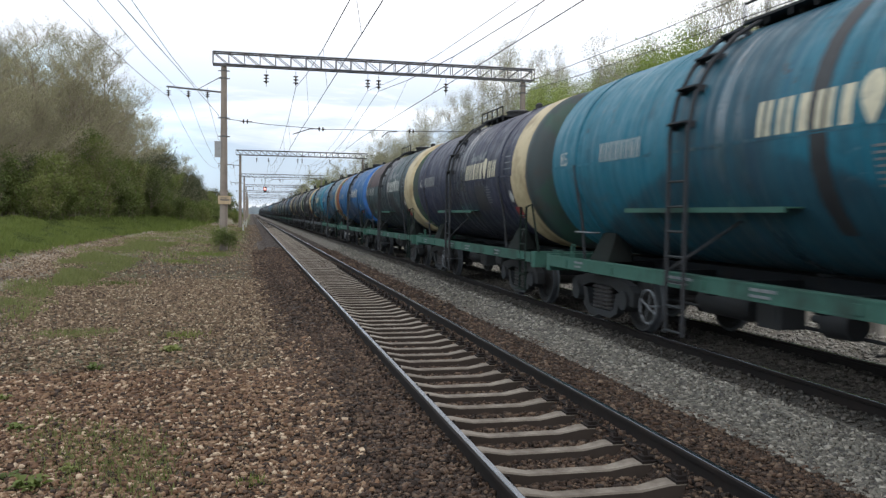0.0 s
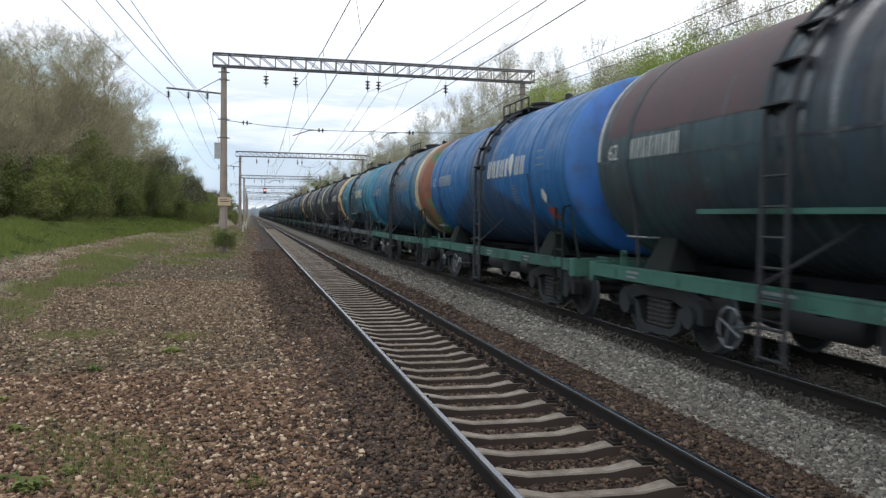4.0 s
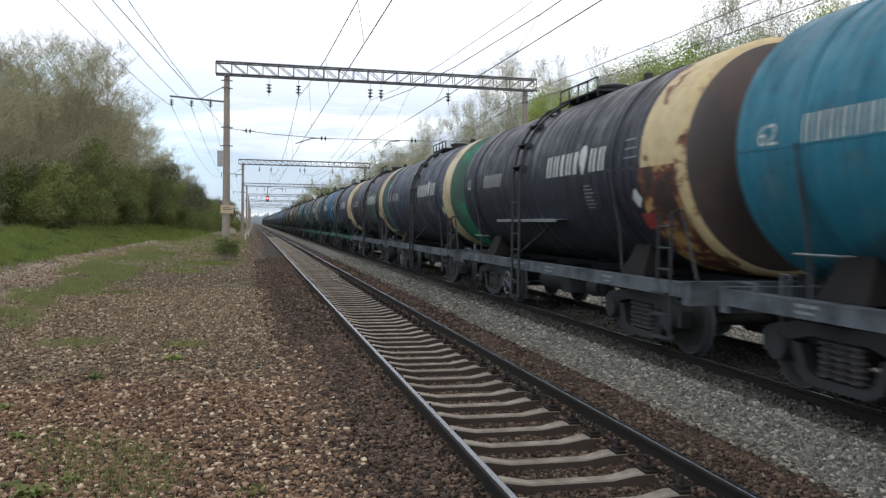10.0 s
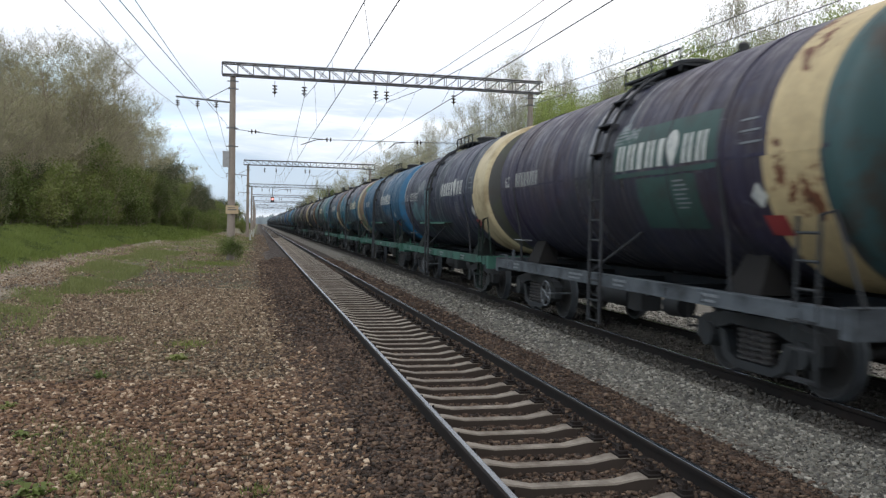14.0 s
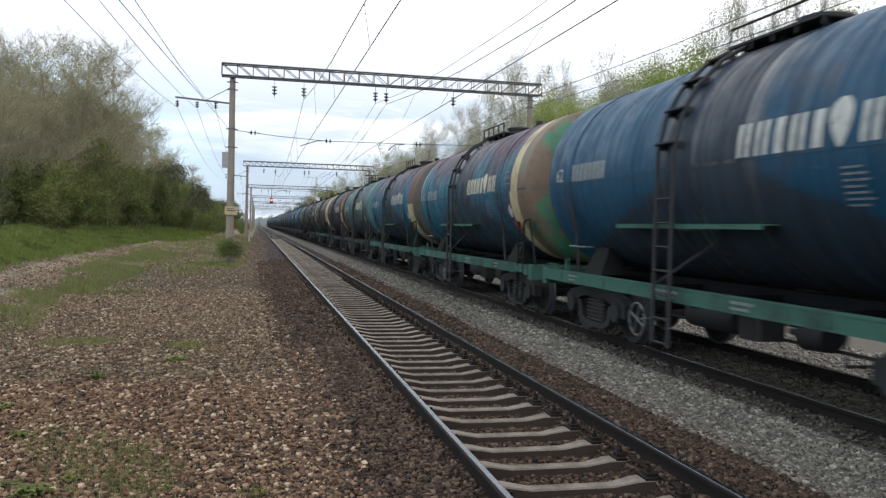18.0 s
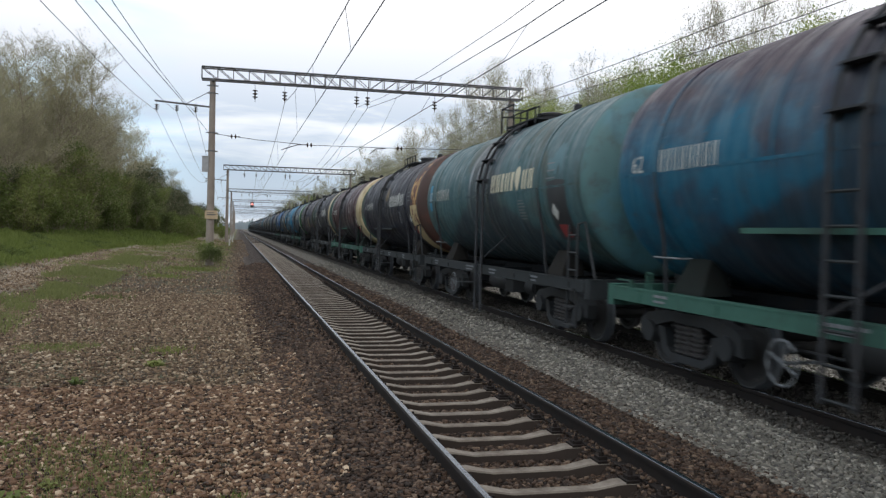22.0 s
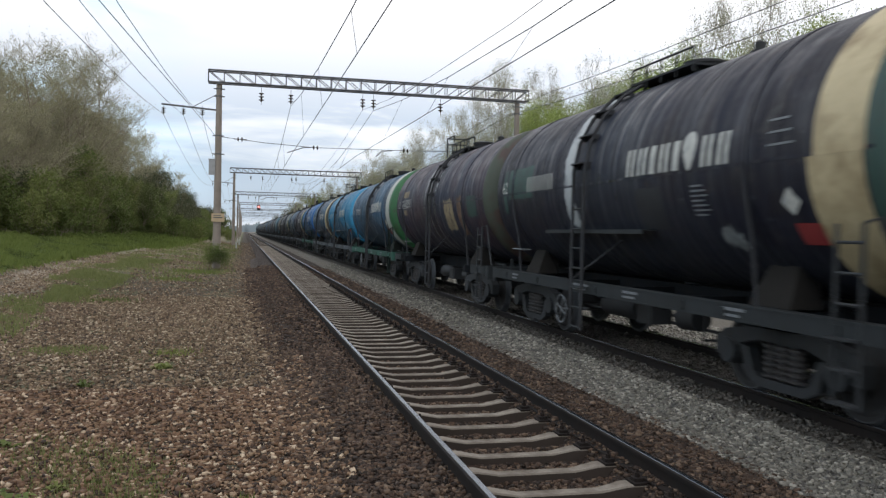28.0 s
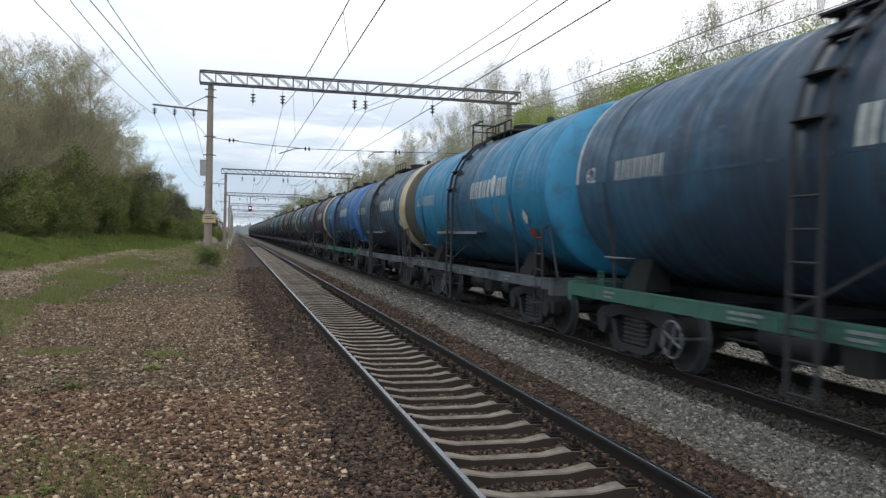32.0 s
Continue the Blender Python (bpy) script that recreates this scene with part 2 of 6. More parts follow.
# flanks darkened by their facing: brown dirt with the gaps' shade painted in
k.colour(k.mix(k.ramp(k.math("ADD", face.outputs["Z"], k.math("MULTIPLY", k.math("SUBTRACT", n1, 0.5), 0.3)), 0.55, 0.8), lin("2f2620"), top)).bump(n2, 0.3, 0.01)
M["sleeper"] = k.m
M["pole"] = plain("pole_concrete", lin("8b8178"), 0.9, 0.0, lin("6a6059"), 1.2, 0.6)
M["truss"] = plain("painted_truss_steel", lin("5c5e62"), 0.6, 0.3, lin("66564b"), 3)
M["wire"] = plain("weathered_wire", lin("3f4042"), 0.5, 0.4)
M["insulator"] = plain("brown_glass_insulator", lin("3a2f2b"), 0.25)
M["sign"] = plain("faded_yellow_sign", lin("b39f80"), 0.7, 0.0, lin("8f7a5c"), 6)
M["box"] = plain("grey_cabinet_paint", lin("98999b"), 0.6)
M["bark"] = plain("grey_bark", lin("8a7f70"), 0.95, 0.0, lin("554c43"), 3)
M["birch"] = plain("pale_bark", lin("a59c8e"), 0.9, 0.0, lin("4e4a46"), 2)

# ---- mesh building ----
class Shape:
    """Vertices and faces gathered piece by piece into one mesh."""

    def __init__(self):
        self.v, self.f = [], []

    def add(self, vs, fs):
        k = len(self.v)
        self.v += [tuple(p) for p in vs]
        self.f += [tuple(i + k for i in q) for q in fs]
        return self

    def box(self, x0, x1, y0, y1, z0, z1, c=0.0):
        """A box; with c its upright edges are cut off by c."""
        if c:
            ring = [(x0 + c, y0), (x1 - c, y0), (x1, y0 + c), (x1, y1 - c), (x1 - c, y1), (x0 + c, y1), (x0, y1 - c), (x0, y0 + c)]
        else:
            ring = [(x0, y0), (x1, y0), (x1, y1), (x0, y1)]
        n = len(ring)
        vs = [(x, y, z0) for x, y in ring] + [(x, y, z1) for x, y in ring]
        fs = [(i, (i + 1) % n, n + (i + 1) % n, n + i) for i in range(n)]
        return self.add(vs, fs + [tuple(range(n - 1, -1, -1)), tuple(range(n, 2 * n))])

    def prism(self, ring, a, b, axis="x"):
        """A flat outline drawn out from a to b along an axis; the outline is given in the two other axes, in their order."""
        n = len(ring)
        at = {"x": lambda p, w: (w, p[0], p[1]), "y": lambda p, w: (p[0], w, p[1]), "z": lambda p, w: (p[0], p[1], w)}[axis]
        vs = [at(p, a) for p in ring] + [at(p, b) for p in ring]
        fs = [(i, (i + 1) % n, n + (i + 1) % n, n + i) for i in range(n)]
        return self.add(vs, fs + [tuple(range(n - 1, -1, -1)), tuple(range(n, 2 * n))])

    def tube(self, pts, r, n=6, r2=None):
        """A round bar along points."""
        pts = [Vector(p) for p in pts]
        k = len(self.v)
        for i, p in enumerate(pts):
            d = (pts[min(i + 1, len(pts) - 1)] - pts[max(i - 1, 0)]).normalized()
            s = d.cross(Vector((0, 0, 1)) if abs(d.z) < 0.9 else Vector((0, 1, 0))).normalized()
            u = s.cross(d)
            w = r if r2 is None else r + (r2 - r) * i / (len(pts) - 1)
            for j in range(n):
                a = 2 * math.pi * j / n
                self.v.append(tuple(p + s * (w * math.cos(a)) + u * (w * math.sin(a))))
        m = len(pts)
        for i in range(m - 1):
            for j in range(n):
                self.f.append((k + i * n + j, k + i * n + (j + 1) % n, k + (i + 1) * n + (j + 1) % n, k + (i + 1) * n + j))
        self.f += [tuple(k + j for j in range(n - 1, -1, -1)), tuple(k + (m - 1) * n + j for j in range(n))]
        return self

    def turn(self, prof, n=32, axis="y", at=(0, 0, 0), cap=True):
        """A profile of (along, radius) turned round an axis through at."""
        k = len(self.v)
        for s, r in prof:
            for j in range(n):
                a = 2 * math.pi * j / n
                p = {"y": (r * math.cos(a), s, r * math.sin(a)), "x": (s, r * math.cos(a), r * math.sin(a)), "z": (r * math.cos(a), r * math.sin(a), s)}[axis]
                self.v.append((p[0] + at[0], p[1] + at[1], p[2] + at[2]))
        for i in range(len(prof) - 1):
            for j in range(n):
                self.f.append((k + i * n + j, k + i * n + (j + 1) % n, k + (i + 1) * n + (j + 1) % n, k + (i + 1) * n + j))
        if cap:
            self.f += [tuple(k + j for j in range(n)), tuple(k + (len(prof) - 1) * n + j for j in range(n))]
        return self

    def mesh(self, name, mat=None, smooth=False):
        me = bpy.data.meshes.new(name)
        me.from_pydata(self.v, [], self.f)
        bm = bmesh.new()
        bm.from_mesh(me)
        bmesh.ops.recalc_face_normals(bm, faces=bm.faces)
        bm.to_mesh(me)
        bm.free()
        if smooth:
            me.polygons.foreach_set("use_smooth", [True] * len(me.polygons))
            me.set_sharp_from_angle(angle=radians(38))
        if mat:
            me.materials.append(mat)
        return me


def quick(name, v, f, mat, smooth=False):
    """A mesh from large arrays of vertices and of triangles or quads."""
    me = bpy.data.meshes.new(name)
    v, f = np.asarray(v, np.float32), np.asarray(f, np.int32)
    me.vertices.add(len(v))
    me.vertices.foreach_set("co", v.ravel())
    me.loops.add(f.size)
    me.loops.foreach_set("vertex_index", f.ravel())
    me.polygons.add(len(f))
    me.polygons.foreach_set("loop_start", np.arange(0, f.size, f.shape[1], dtype=np.int32))
    if smooth:
        me.polygons.foreach_set("use_smooth", np.ones(len(f), bool))
    me.update(calc_edges=True)
    me.materials.append(mat)
    return me


def part(name, mesh, parent, label="", m=None):
    ob = new(name, mesh)
    ob.parent = parent
    if m is not None:
        ob.matrix_basis = m
    if label:
        ob["label"] = label
    return ob


_made = {}


def shared(key, mat, build, smooth=False):
    """One mesh for each kind of part and material."""
    if (key, mat.name) not in _made:
        _made[key, mat.name] = build().mesh(key, mat, smooth)
    return _made[key, mat.name]


# ---- ground ----
def ease(a, b, x):
    t = np.clip((x - a) / (b - a), 0, 1)
    return t * t * (3 - 2 * t)


def ground_z(x, y):
    """Height of the ground: the shoulder, the two ballast beds, the rise to the wood."""
    x, y = np.asarray(x, float), np.asarray(y, float)
    z = -0.30 + 0.0 * x
    z = z + ease(-3.5, -8, x) * ease(15, 45, y) * 0.25
    z = z + ease(-9, -20, x) * 1.1
    z = z + ease(9, 16, x) * 0.4 + ease(-34, -62, x) * 4.0
    # ballast heaped over the sleeper ends, scooped out between the rails
    bed = 0.0
    for c in (0.0, TRACK2):
        d = np.abs(x - c)
        bed = bed + (1 - ease(1.45, 1.95, d)) * 0.145 - (1 - ease(0.60, 0.78, d)) * (0.165 if c == 0 else 0.03)
    z = z + bed
    z = z + 0.02 * np.sin(x * 1.3 + 0.4 * y) * np.sin(y * 0.9) * (np.abs(x - 2.1) > 3.6)
    return z


TRACK2 = 4.32

xs = np.concatenate([[-900, -400, -200, -120, -80, -55, -40, -32], np.arange(-26, -8, 1.0), np.arange(-8, -2.2, 0.2), np.arange(-2.2, 6.6, 0.1), np.arange(6.6, 7.9, 0.2), np.arange(8, 20, 1.0), [24, 30, 45, 80, 150, 300, 900]])
ys = np.concatenate([[-120, -60, -30, -15], np.arange(-8, 30, 0.4), np.arange(30, 80, 2.0), np.arange(80, 300, 10.0), [330, 400, 500, 700, 1000, 1600, 2800]])
gx, gy = np.meshgrid(xs, ys)
gv = np.stack([gx, gy, ground_z(gx, gy)], -1).reshape(-1, 3)
nx = len(xs)
ii = (np.arange(len(ys) - 1)[:, None] * nx + np.arange(nx - 1)[None, :]).ravel()
gf = np.stack([ii, ii + 1, ii + 1 + nx, ii + nx], -1)

k = Tree("gravel_and_grass", 0.95)
co = k.xyz()
n1, n2, n3 = k.noise(0.22, 5), k.noise(1.1, 6, 0.7), k.noise(14, 5, 0.7)
cell = k.cells(24.0)
stone = k.mix(n3, lin("2a221b"), lin("4a3e33"))
stone = k.mix(k.ramp(cell, 0.6, 1.0, 0.0, 0.4), stone, lin("75685a"))
stone = k.mix(k.ramp(cell, 0.45, 0.0, 0.0, 0.8), stone, lin("1d1814"))
dark = k.mix(n3, lin("1c130e"), lin("35251b"))
xw = k.math("ADD", co["X"], k.math("MULTIPLY", k.math("SUBTRACT", n2, 0.5), 0.7))
near = k.math("MULTIPLY", k.ramp(xw, -2.0, -1.6), k.ramp(xw, 2.2, 2.0))
base = k.mix(near, stone, dark)
grey = k.mix(n3, lin("57524b"), lin("7d776d"))
grey = k.mix(k.ramp(cell, 0.4, 0.0, 0.0, 0.7), grey, lin("3d3a38"))
base = k.mix(k.ramp(xw, 1.95, 2.15), base, grey)
base = k.mix(k.math("MULTIPLY", k.ramp(xw, 2.8, 3.1), k.ramp(xw, 5.7, 5.4)), base, lin("48433d"))
grass = k.mix(k.noise(3.0, 6, 0.75), lin("46542a"), lin("6a7440"))
grass = k.mix(k.ramp(k.noise(0.35, 3), 0.45, 0.65), grass, lin("5d6038"))
wave = k.math("ADD", co["X"], k.math("MULTIPLY", k.math("SUBTRACT", n1, 0.5), 7.0))
calm = k.math("ADD", co["X"], k.math("MULTIPLY", k.math("SUBTRACT", n1, 0.5), 2.4))
bank = k.ramp(calm, -11.0, -11.7)
moss = k.math("MULTIPLY", k.ramp(xw, -2.2, -3.2, 0.0, 0.4), k.ramp(k.noise(0.5, 4, 0.6), 0.42, 0.6))
strip = k.math("MULTIPLY", k.ramp(k.math("ABSOLUTE", k.math("ADD", calm, 8.0), 0.0), 1.2, 0.5), k.ramp(n2, 0.42, 0.62, 0.0, 0.75))
patch = k.math("MULTIPLY", k.ramp(xw, -2.6, -3.4), k.ramp(k.math("ADD", n2, n1), 1.05, 1.22, 0.0, 0.4))
far = k.math("MULTIPLY", k.math("MULTIPLY", k.ramp(co["Y"], 30, 60), k.ramp(xw, -2.6, -3.1, 0.0, 0.8)), k.ramp(n2, 0.40, 0.56))
right = k.ramp(wave, 10, 12)
gm = bank
for other in (strip, patch, far, right, moss):
    gm = k.math("MAXIMUM", gm, other)
base = k.mix(gm, base, grass)
# the trodden dirt track along the bank's foot
ruts = k.noise(1.0, 5, 0.65, k.spread((1.6, 0.22, 1.0)))
dirt = k.mix(k.noise(5.0, 5, 0.7), lin("75685a"), lin("a09382"))
track = k.math("MULTIPLY", k.ramp(k.math("ABSOLUTE", k.math("ADD", calm, 9.9), 0.0), 1.5, 0.7), k.ramp(ruts, 0.36, 0.50, 0.15, 0.95))
wide = k.math("MULTIPLY", k.math("MULTIPLY", k.ramp(co["Y"], 32, 50), k.math("MULTIPLY", k.ramp(xw, -10.6, -9.6), k.ramp(xw, -2.9, -4.0))), k.ramp(ruts, 0.44, 0.56, 0.0, 0.85))
base = k.mix(k.math("MAXIMUM", track, wide), base, dirt)
k.colour(base).bump(k.math("ADD", k.cells(24.0, None, "Distance"), n3), 0.9, 0.04)
M["ground"] = k.m
ground = new("ground", quick("ground", gv, gf, M["ground"], True))
tagged(ground, "brown gravel shoulder with grass strips beside the ballasted tracks", "ground", kind="structure")

# stones: a few rough pebbles, scattered
rng = np.random.default_rng(5)


# a chip of crushed rock: a cube that scatter() knocks out of shape
CHIP_V = np.array([(x, y, z) for x in (-1, 1) for y in (-1, 1) for z in (-1, 1)], float) * 0.62
CHIP_F = np.array([(0, 1, 3), (0, 3, 2), (4, 6, 7), (4, 7, 5), (0, 4, 5), (0, 5, 1), (2, 3, 7), (2, 7, 6), (0, 2, 6), (0, 6, 4), (1, 5, 7), (1, 7, 3)])


def scatter(name, x, y, size, mat, label, lift=0.0, z=None):
    """Stones at x, y, half sunk into the ground, as one object."""
    n = len(x)
    size = np.minimum(np.broadcast_to(size, (n,)), 0.026 + 0.0016 * np.abs(y))
    v = np.repeat(CHIP_V[None], n, 0) * (1 + rng.uniform(-0.55, 0.45, (n, 8, 3)))
    v = v * np.stack([rng.uniform(0.9, 1.3, n), rng.uniform(0.5, 0.95, n), rng.uniform(0.35, 0.75, n)], -1)[:, None, :]
    a, b = rng.uniform(0, 6.28, n), rng.uniform(-0.9, 0.9, n)
    ca, sa, cb, sb = np.cos(a), np.sin(a), np.cos(b), np.sin(b)
    px, py, pz = v[..., 0], v[..., 1], v[..., 2]
    py, pz = py * cb[:, None] - pz * sb[:, None], py * sb[:, None] + pz * cb[:, None]
    px, py = px * ca[:, None] - py * sa[:, None], px * sa[:, None] + py * ca[:, None]
    zz = ground_z(x, y) if z is None else z
    w = np.stack([px * size[:, None] + x[:, None], py * size[:, None] + y[:, None], pz * size[:, None] + (zz + size * 0.42 + lift)[:, None]], -1).reshape(-1, 3)
    f = (CHIP_F[None] + (np.arange(n) * 8)[:, None, None]).reshape(-1, 3)
    ob = new(name, quick(name, w, f, mat))
    return tagged(ob, label, "gravel", kind="stuff")


def stones(name, tones, grit):
    k = Tree(name, 0.9)
    isl = k.island()
    r = k.n.new("ShaderNodeValToRGB")
    r.color_ramp.interpolation = "CONSTANT"
    for i, c in enumerate(tones):
        e = r.color_ramp.elements[i] if i < 2 else r.color_ramp.elements.new(i / len(tones))
        e.position, e.color = i / len(tones), lin(c)
    k.l.new(isl, r.inputs["Fac"])
    n = k.noise(grit, 4, 0.65)
    return k.colour(k.mix(k.ramp(n, 0.35, 0.75, 0.0, 0.5), r.outputs["Color"], dim(lin(tones[0]), 0.7))).bump(n, 0.3, 0.01).m


M["shoulder_stone"] = stones("shoulder_stones", ["523d2e", "664d3a", "735843", "82674f", "3d2c20", "988068", "6a503d", "c0ab92", "5c4533", "2b1f18", "896f57", "775b45"], 30)
M["dusty_stone"] = stones("dusty_shoulder_stones", ["5a4938", "6b5845", "786450", "86735c", "4a3a2d", "98866f", "705c48", "b8a890", "655240", "3a2e24", "8d7962", "7b6650"], 30)
M["bed_stone"] = stones("oiled_ballast", ["36281e", "413024", "4b382b", "251c16", "533f31", "38291f", "604e3f", "2c2019", "443328", "705d4d"], 30)
M["oily_stone"] = stones("oily_grey_ballast", ["4c4843", "5a554f", "423e3a", "66605a", "38342f"], 30)
# lighter copy of the grey ballast: skylight beyond the train put into the colour
M["lit_stone"] = stones("lit_pale_ballast", ["87847d", "99958c", "8e8a82", "a8a399", "76736c"], 30)
M["grey_stone"] = stones("grey_ballast", ["625f58", "726e66", "55524c", "827d74", "454240", "6e6a62", "9d988e", "5d5953"], 30)


def area(n, x0, x1, y0, y1):
    """Random places, thinned out where the grass strip has grown over the stones."""
    x, y = rng.uniform(x0, x1, n), rng.uniform(y0, y1, n)
    keep = (np.abs(x + 8.0 + 0.5 * np.sin(y * 0.35)) > 1.0) | (rng.uniform(0, 1, n) < 0.45)
    # the brown shoulder stones and the oiled ballast run into each other
    mixed = rng.uniform(-1.98, -1.62, len(x)) - 0.018 * np.clip(y - 8, 0, 20)
    if x0 < -3:
        keep &= (x < mixed) | (y > 60)
    elif x0 < -1:
        keep &= x > mixed - 0.15
    return x[keep], y[keep]


x, y = area(52000, -6.6, -1.3, 3.2, 11)
scatter("shoulder_gravel", x, y, rng.lognormal(-3.92, 0.42, len(x)), M["shoulder_stone"], "loose brown gravel on the shoulder")
x, y = area(2600, -2.7, -1.55, 3.6, 13)
scatter("shoulder_gravel", x, y, rng.lognormal(-3.4, 0.25, len(x)), M["shoulder_stone"], "coarser pale stones along the foot of the ballast")
x, y = area(62000, -8.5, -1.3, 11, 26)
scatter("shoulder_gravel", x, y, rng.lognormal(-3.95, 0.36, len(x)), M["dusty_stone"], "loose brown gravel on the shoulder")
x, y = area(20000, -11.8, -8.0, 18, 60)
scatter("shoulder_gravel", x, y, rng.lognormal(-3.85, 0.35, len(x)), M["dusty_stone"], "loose brown gravel on the shoulder")
x, y = area(16000, -10.5, -1.6, 60, 140)
scatter("shoulder_gravel", x, y, rng.lognormal(-3.5, 0.35, len(x)), M["dusty_stone"], "loose brown gravel on the shoulder")
x, y = area(26000, -10, -1.5, 26, 60)
scatter("shoulder_gravel", x, y, rng.lognormal(-3.75, 0.35, len(x)), M["dusty_stone"], "loose brown gravel on the shoulder")
x, y = area(52000, -2.6, 2.15, 3.0, 14)
scatter("track_ballast", x, y, rng.lognormal(-3.78, 0.3, len(x)), M["bed_stone"], "dark oily ballast between and beside the sleepers")
x, y = area(15000, -6.6, -1.3, -5, 3.2)
scatter("shoulder_gravel", x, y, rng.lognormal(-3.7, 0.3, len(x)), M["shoulder_stone"], "loose brown gravel on the shoulder")
x, y = area(14000, -2.6, 2.15, -5, 3.0)
scatter("track_ballast", x, y, rng.lognormal(-3.5, 0.3, len(x)), M["bed_stone"], "dark oily ballast between and beside the sleepers")
x, y = area(8000, 2.0, 2.95, -5, 5)
scatter("grey_ballast", x, y, rng.lognormal(-3.5, 0.3, len(x)), M["grey_stone"], "pale grey crushed stone beside the second track")
x, y = area(30000, -2.6, 2.15, 14, 46)
scatter("track_ballast", x, y, rng.lognormal(-3.45, 0.3, len(x)), M["bed_stone"], "dark oily ballast between and beside the sleepers")
x, y = area(34000, 2.0, 2.95, 5, 18)
scatter("grey_ballast", x, y, rng.lognormal(-3.8, 0.35, len(x)), M["grey_stone"], "pale grey crushed stone beside the second track")
x, y = area(12000, 2.0, 2.95, 18, 50)
scatter("grey_ballast", x, y, rng.lognormal(-3.6, 0.3, len(x)), M["grey_stone"], "pale grey crushed stone beside the second track")
x, y = area(9000, 5.7, 8.5, 7, 45)
scatter("grey_ballast", x, y, rng.lognormal(-3.2, 0.3, len(x)), M["lit_stone"], "pale grey crushed stone beyond the second track")
x, y = area(22000, 2.75, 5.75, 5, 40)
scatter("track_ballast", x, y, rng.lognormal(-3.6, 0.3, len(x)), M["oily_stone"], "dusty grey ballast of the second track")

# ---- tracks ----
FAR = 640.0


def rail_mesh():
    foot = [(-0.075, -0.18), (0.075, -0.18), (0.075, -0.168), (0.012, -0.150), (0.009, -0.055), (0.036, -0.040), (0.037, -0.012), (0.028, -0.003), (-0.028, -0.003), (-0.037, -0.012), (-0.036, -0.040), (-0.009, -0.055), (-0.012, -0.150), (-0.075, -0.168)]
    return Shape().prism(foot, -60, FAR, "y")


def sleeper_mesh():
    """A prestressed concrete sleeper: raised seats under the rails, a waist that dips between them, sloping flanks."""
    prof = [(-1.35, -0.215), (-1.1, -0.195), (-0.55, -0.195), (-0.34, -0.235), (0.34, -0.235), (0.55, -0.195), (1.1, -0.195), (1.35, -0.215)]
    vs, fs = [], []
    for x, z in prof:
        w = 0.085 if abs(x) > 0.4 else 0.066
        vs += [(x, -w - 0.03, -0.45), (x, -w, z - 0.012), (x, -w + 0.014, z), (x, w - 0.014, z), (x, w, z - 0.012), (x, w + 0.03, -0.45)]
    n = len(prof)
    for i in range(n - 1):
        for j in range(5):
            fs.append((i * 6 + j, i * 6 + j + 1, i * 6 + 7 + j, i * 6 + 6 + j))
    fs += [tuple(range(6)), tuple((n - 1) * 6 + j for j in range(5, -1, -1))]
    return Shape().add(vs, fs)


def clip_mesh():
    """A rail fastening: base plate, clamp and bolt on each side of the rail foot."""
    s = Shape().box(-0.19, 0.19, -0.085, 0.085, -0.197, -0.178)
    for d in (-1, 1):
        s.box(d * 0.125 - 0.045, d * 0.125 + 0.045, -0.05, 0.05, -0.178, -0.15, 0.012)
        s.turn([(-0.15, 0.024), (-0.115, 0.024), (-0.115, 0.013), (-0.085, 0.013)], 6, "z", (d * 0.125, 0, 0))
    return s


SLEEPER = 0.5435
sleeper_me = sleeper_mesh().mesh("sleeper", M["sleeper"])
clip_me = clip_mesh().mesh("rail_fastening", M["rail"])
rail_me = rail_mesh().mesh("rail", M["rail"])
head_me = Shape().prism([(-0.022, -0.006), (0.030, -0.006), (0.024, 0.0), (-0.018, 0.0)], -60, FAR, "y").mesh("running_surface", M["railtop"])


def railway(x0, label, y0, y1, clips):
    tr = tagged(new("railway_track"), label, "railway track", "parallel railway tracks")
    tr.matrix_basis = pose(x0, 0, 0)
    for d in (-0.795, 0.795):
        r = part("rail", rail_me, tr, "rust-brown steel rail", pose(d, 0, 0))
        part("running_surface", head_me, r, "polished running surface")
    y = y0
    while y < y1:
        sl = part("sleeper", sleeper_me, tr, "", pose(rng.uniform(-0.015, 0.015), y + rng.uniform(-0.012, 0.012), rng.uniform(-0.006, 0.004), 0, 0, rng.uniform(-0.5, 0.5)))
        if 2 < y < clips:
            for d in (-0.795, 0.795):
                part("rail_fastening", clip_me, sl, "", pose(d, 0, 0))
        y += SLEEPER
    sh = Shape()
    while y < FAR:
        sh.box(-1.35, 1.35, y - 0.1, y + 0.1, -0.4, -0.2)
        y += SLEEPER
    part("far_sleepers", sh.mesh("far_sleepers", M["sleeper"]), tr)["kind"] = "stuff"
    return tr


railway(0, "track of concrete sleepers and two shining rails in dark ballast", 3.3 - 30 * SLEEPER, 3.3 + 200 * SLEEPER, 30)
railway(TRACK2, "second track under the passing train in grey ballast", 3.0 - 24 * SLEEPER, 3.0 + 170 * SLEEPER, -99)

# ---- tank wagons ----
PITCH, HALF, RAD, AXIS = 12.02, 5.32, 1.57, 2.70
# how far the stencilled marks sit below the widest line, as an angle
DROP = 0.057


def shell_mesh():
    ys = [-HALF, -3.42, -3.38, -1.75, -1.71, 0.0, 1.71, 1.75, 3.38, 3.42, HALF]
    return Shape().turn([(y, RAD) for y in ys], 72, "y", (0, 0, AXIS), False)


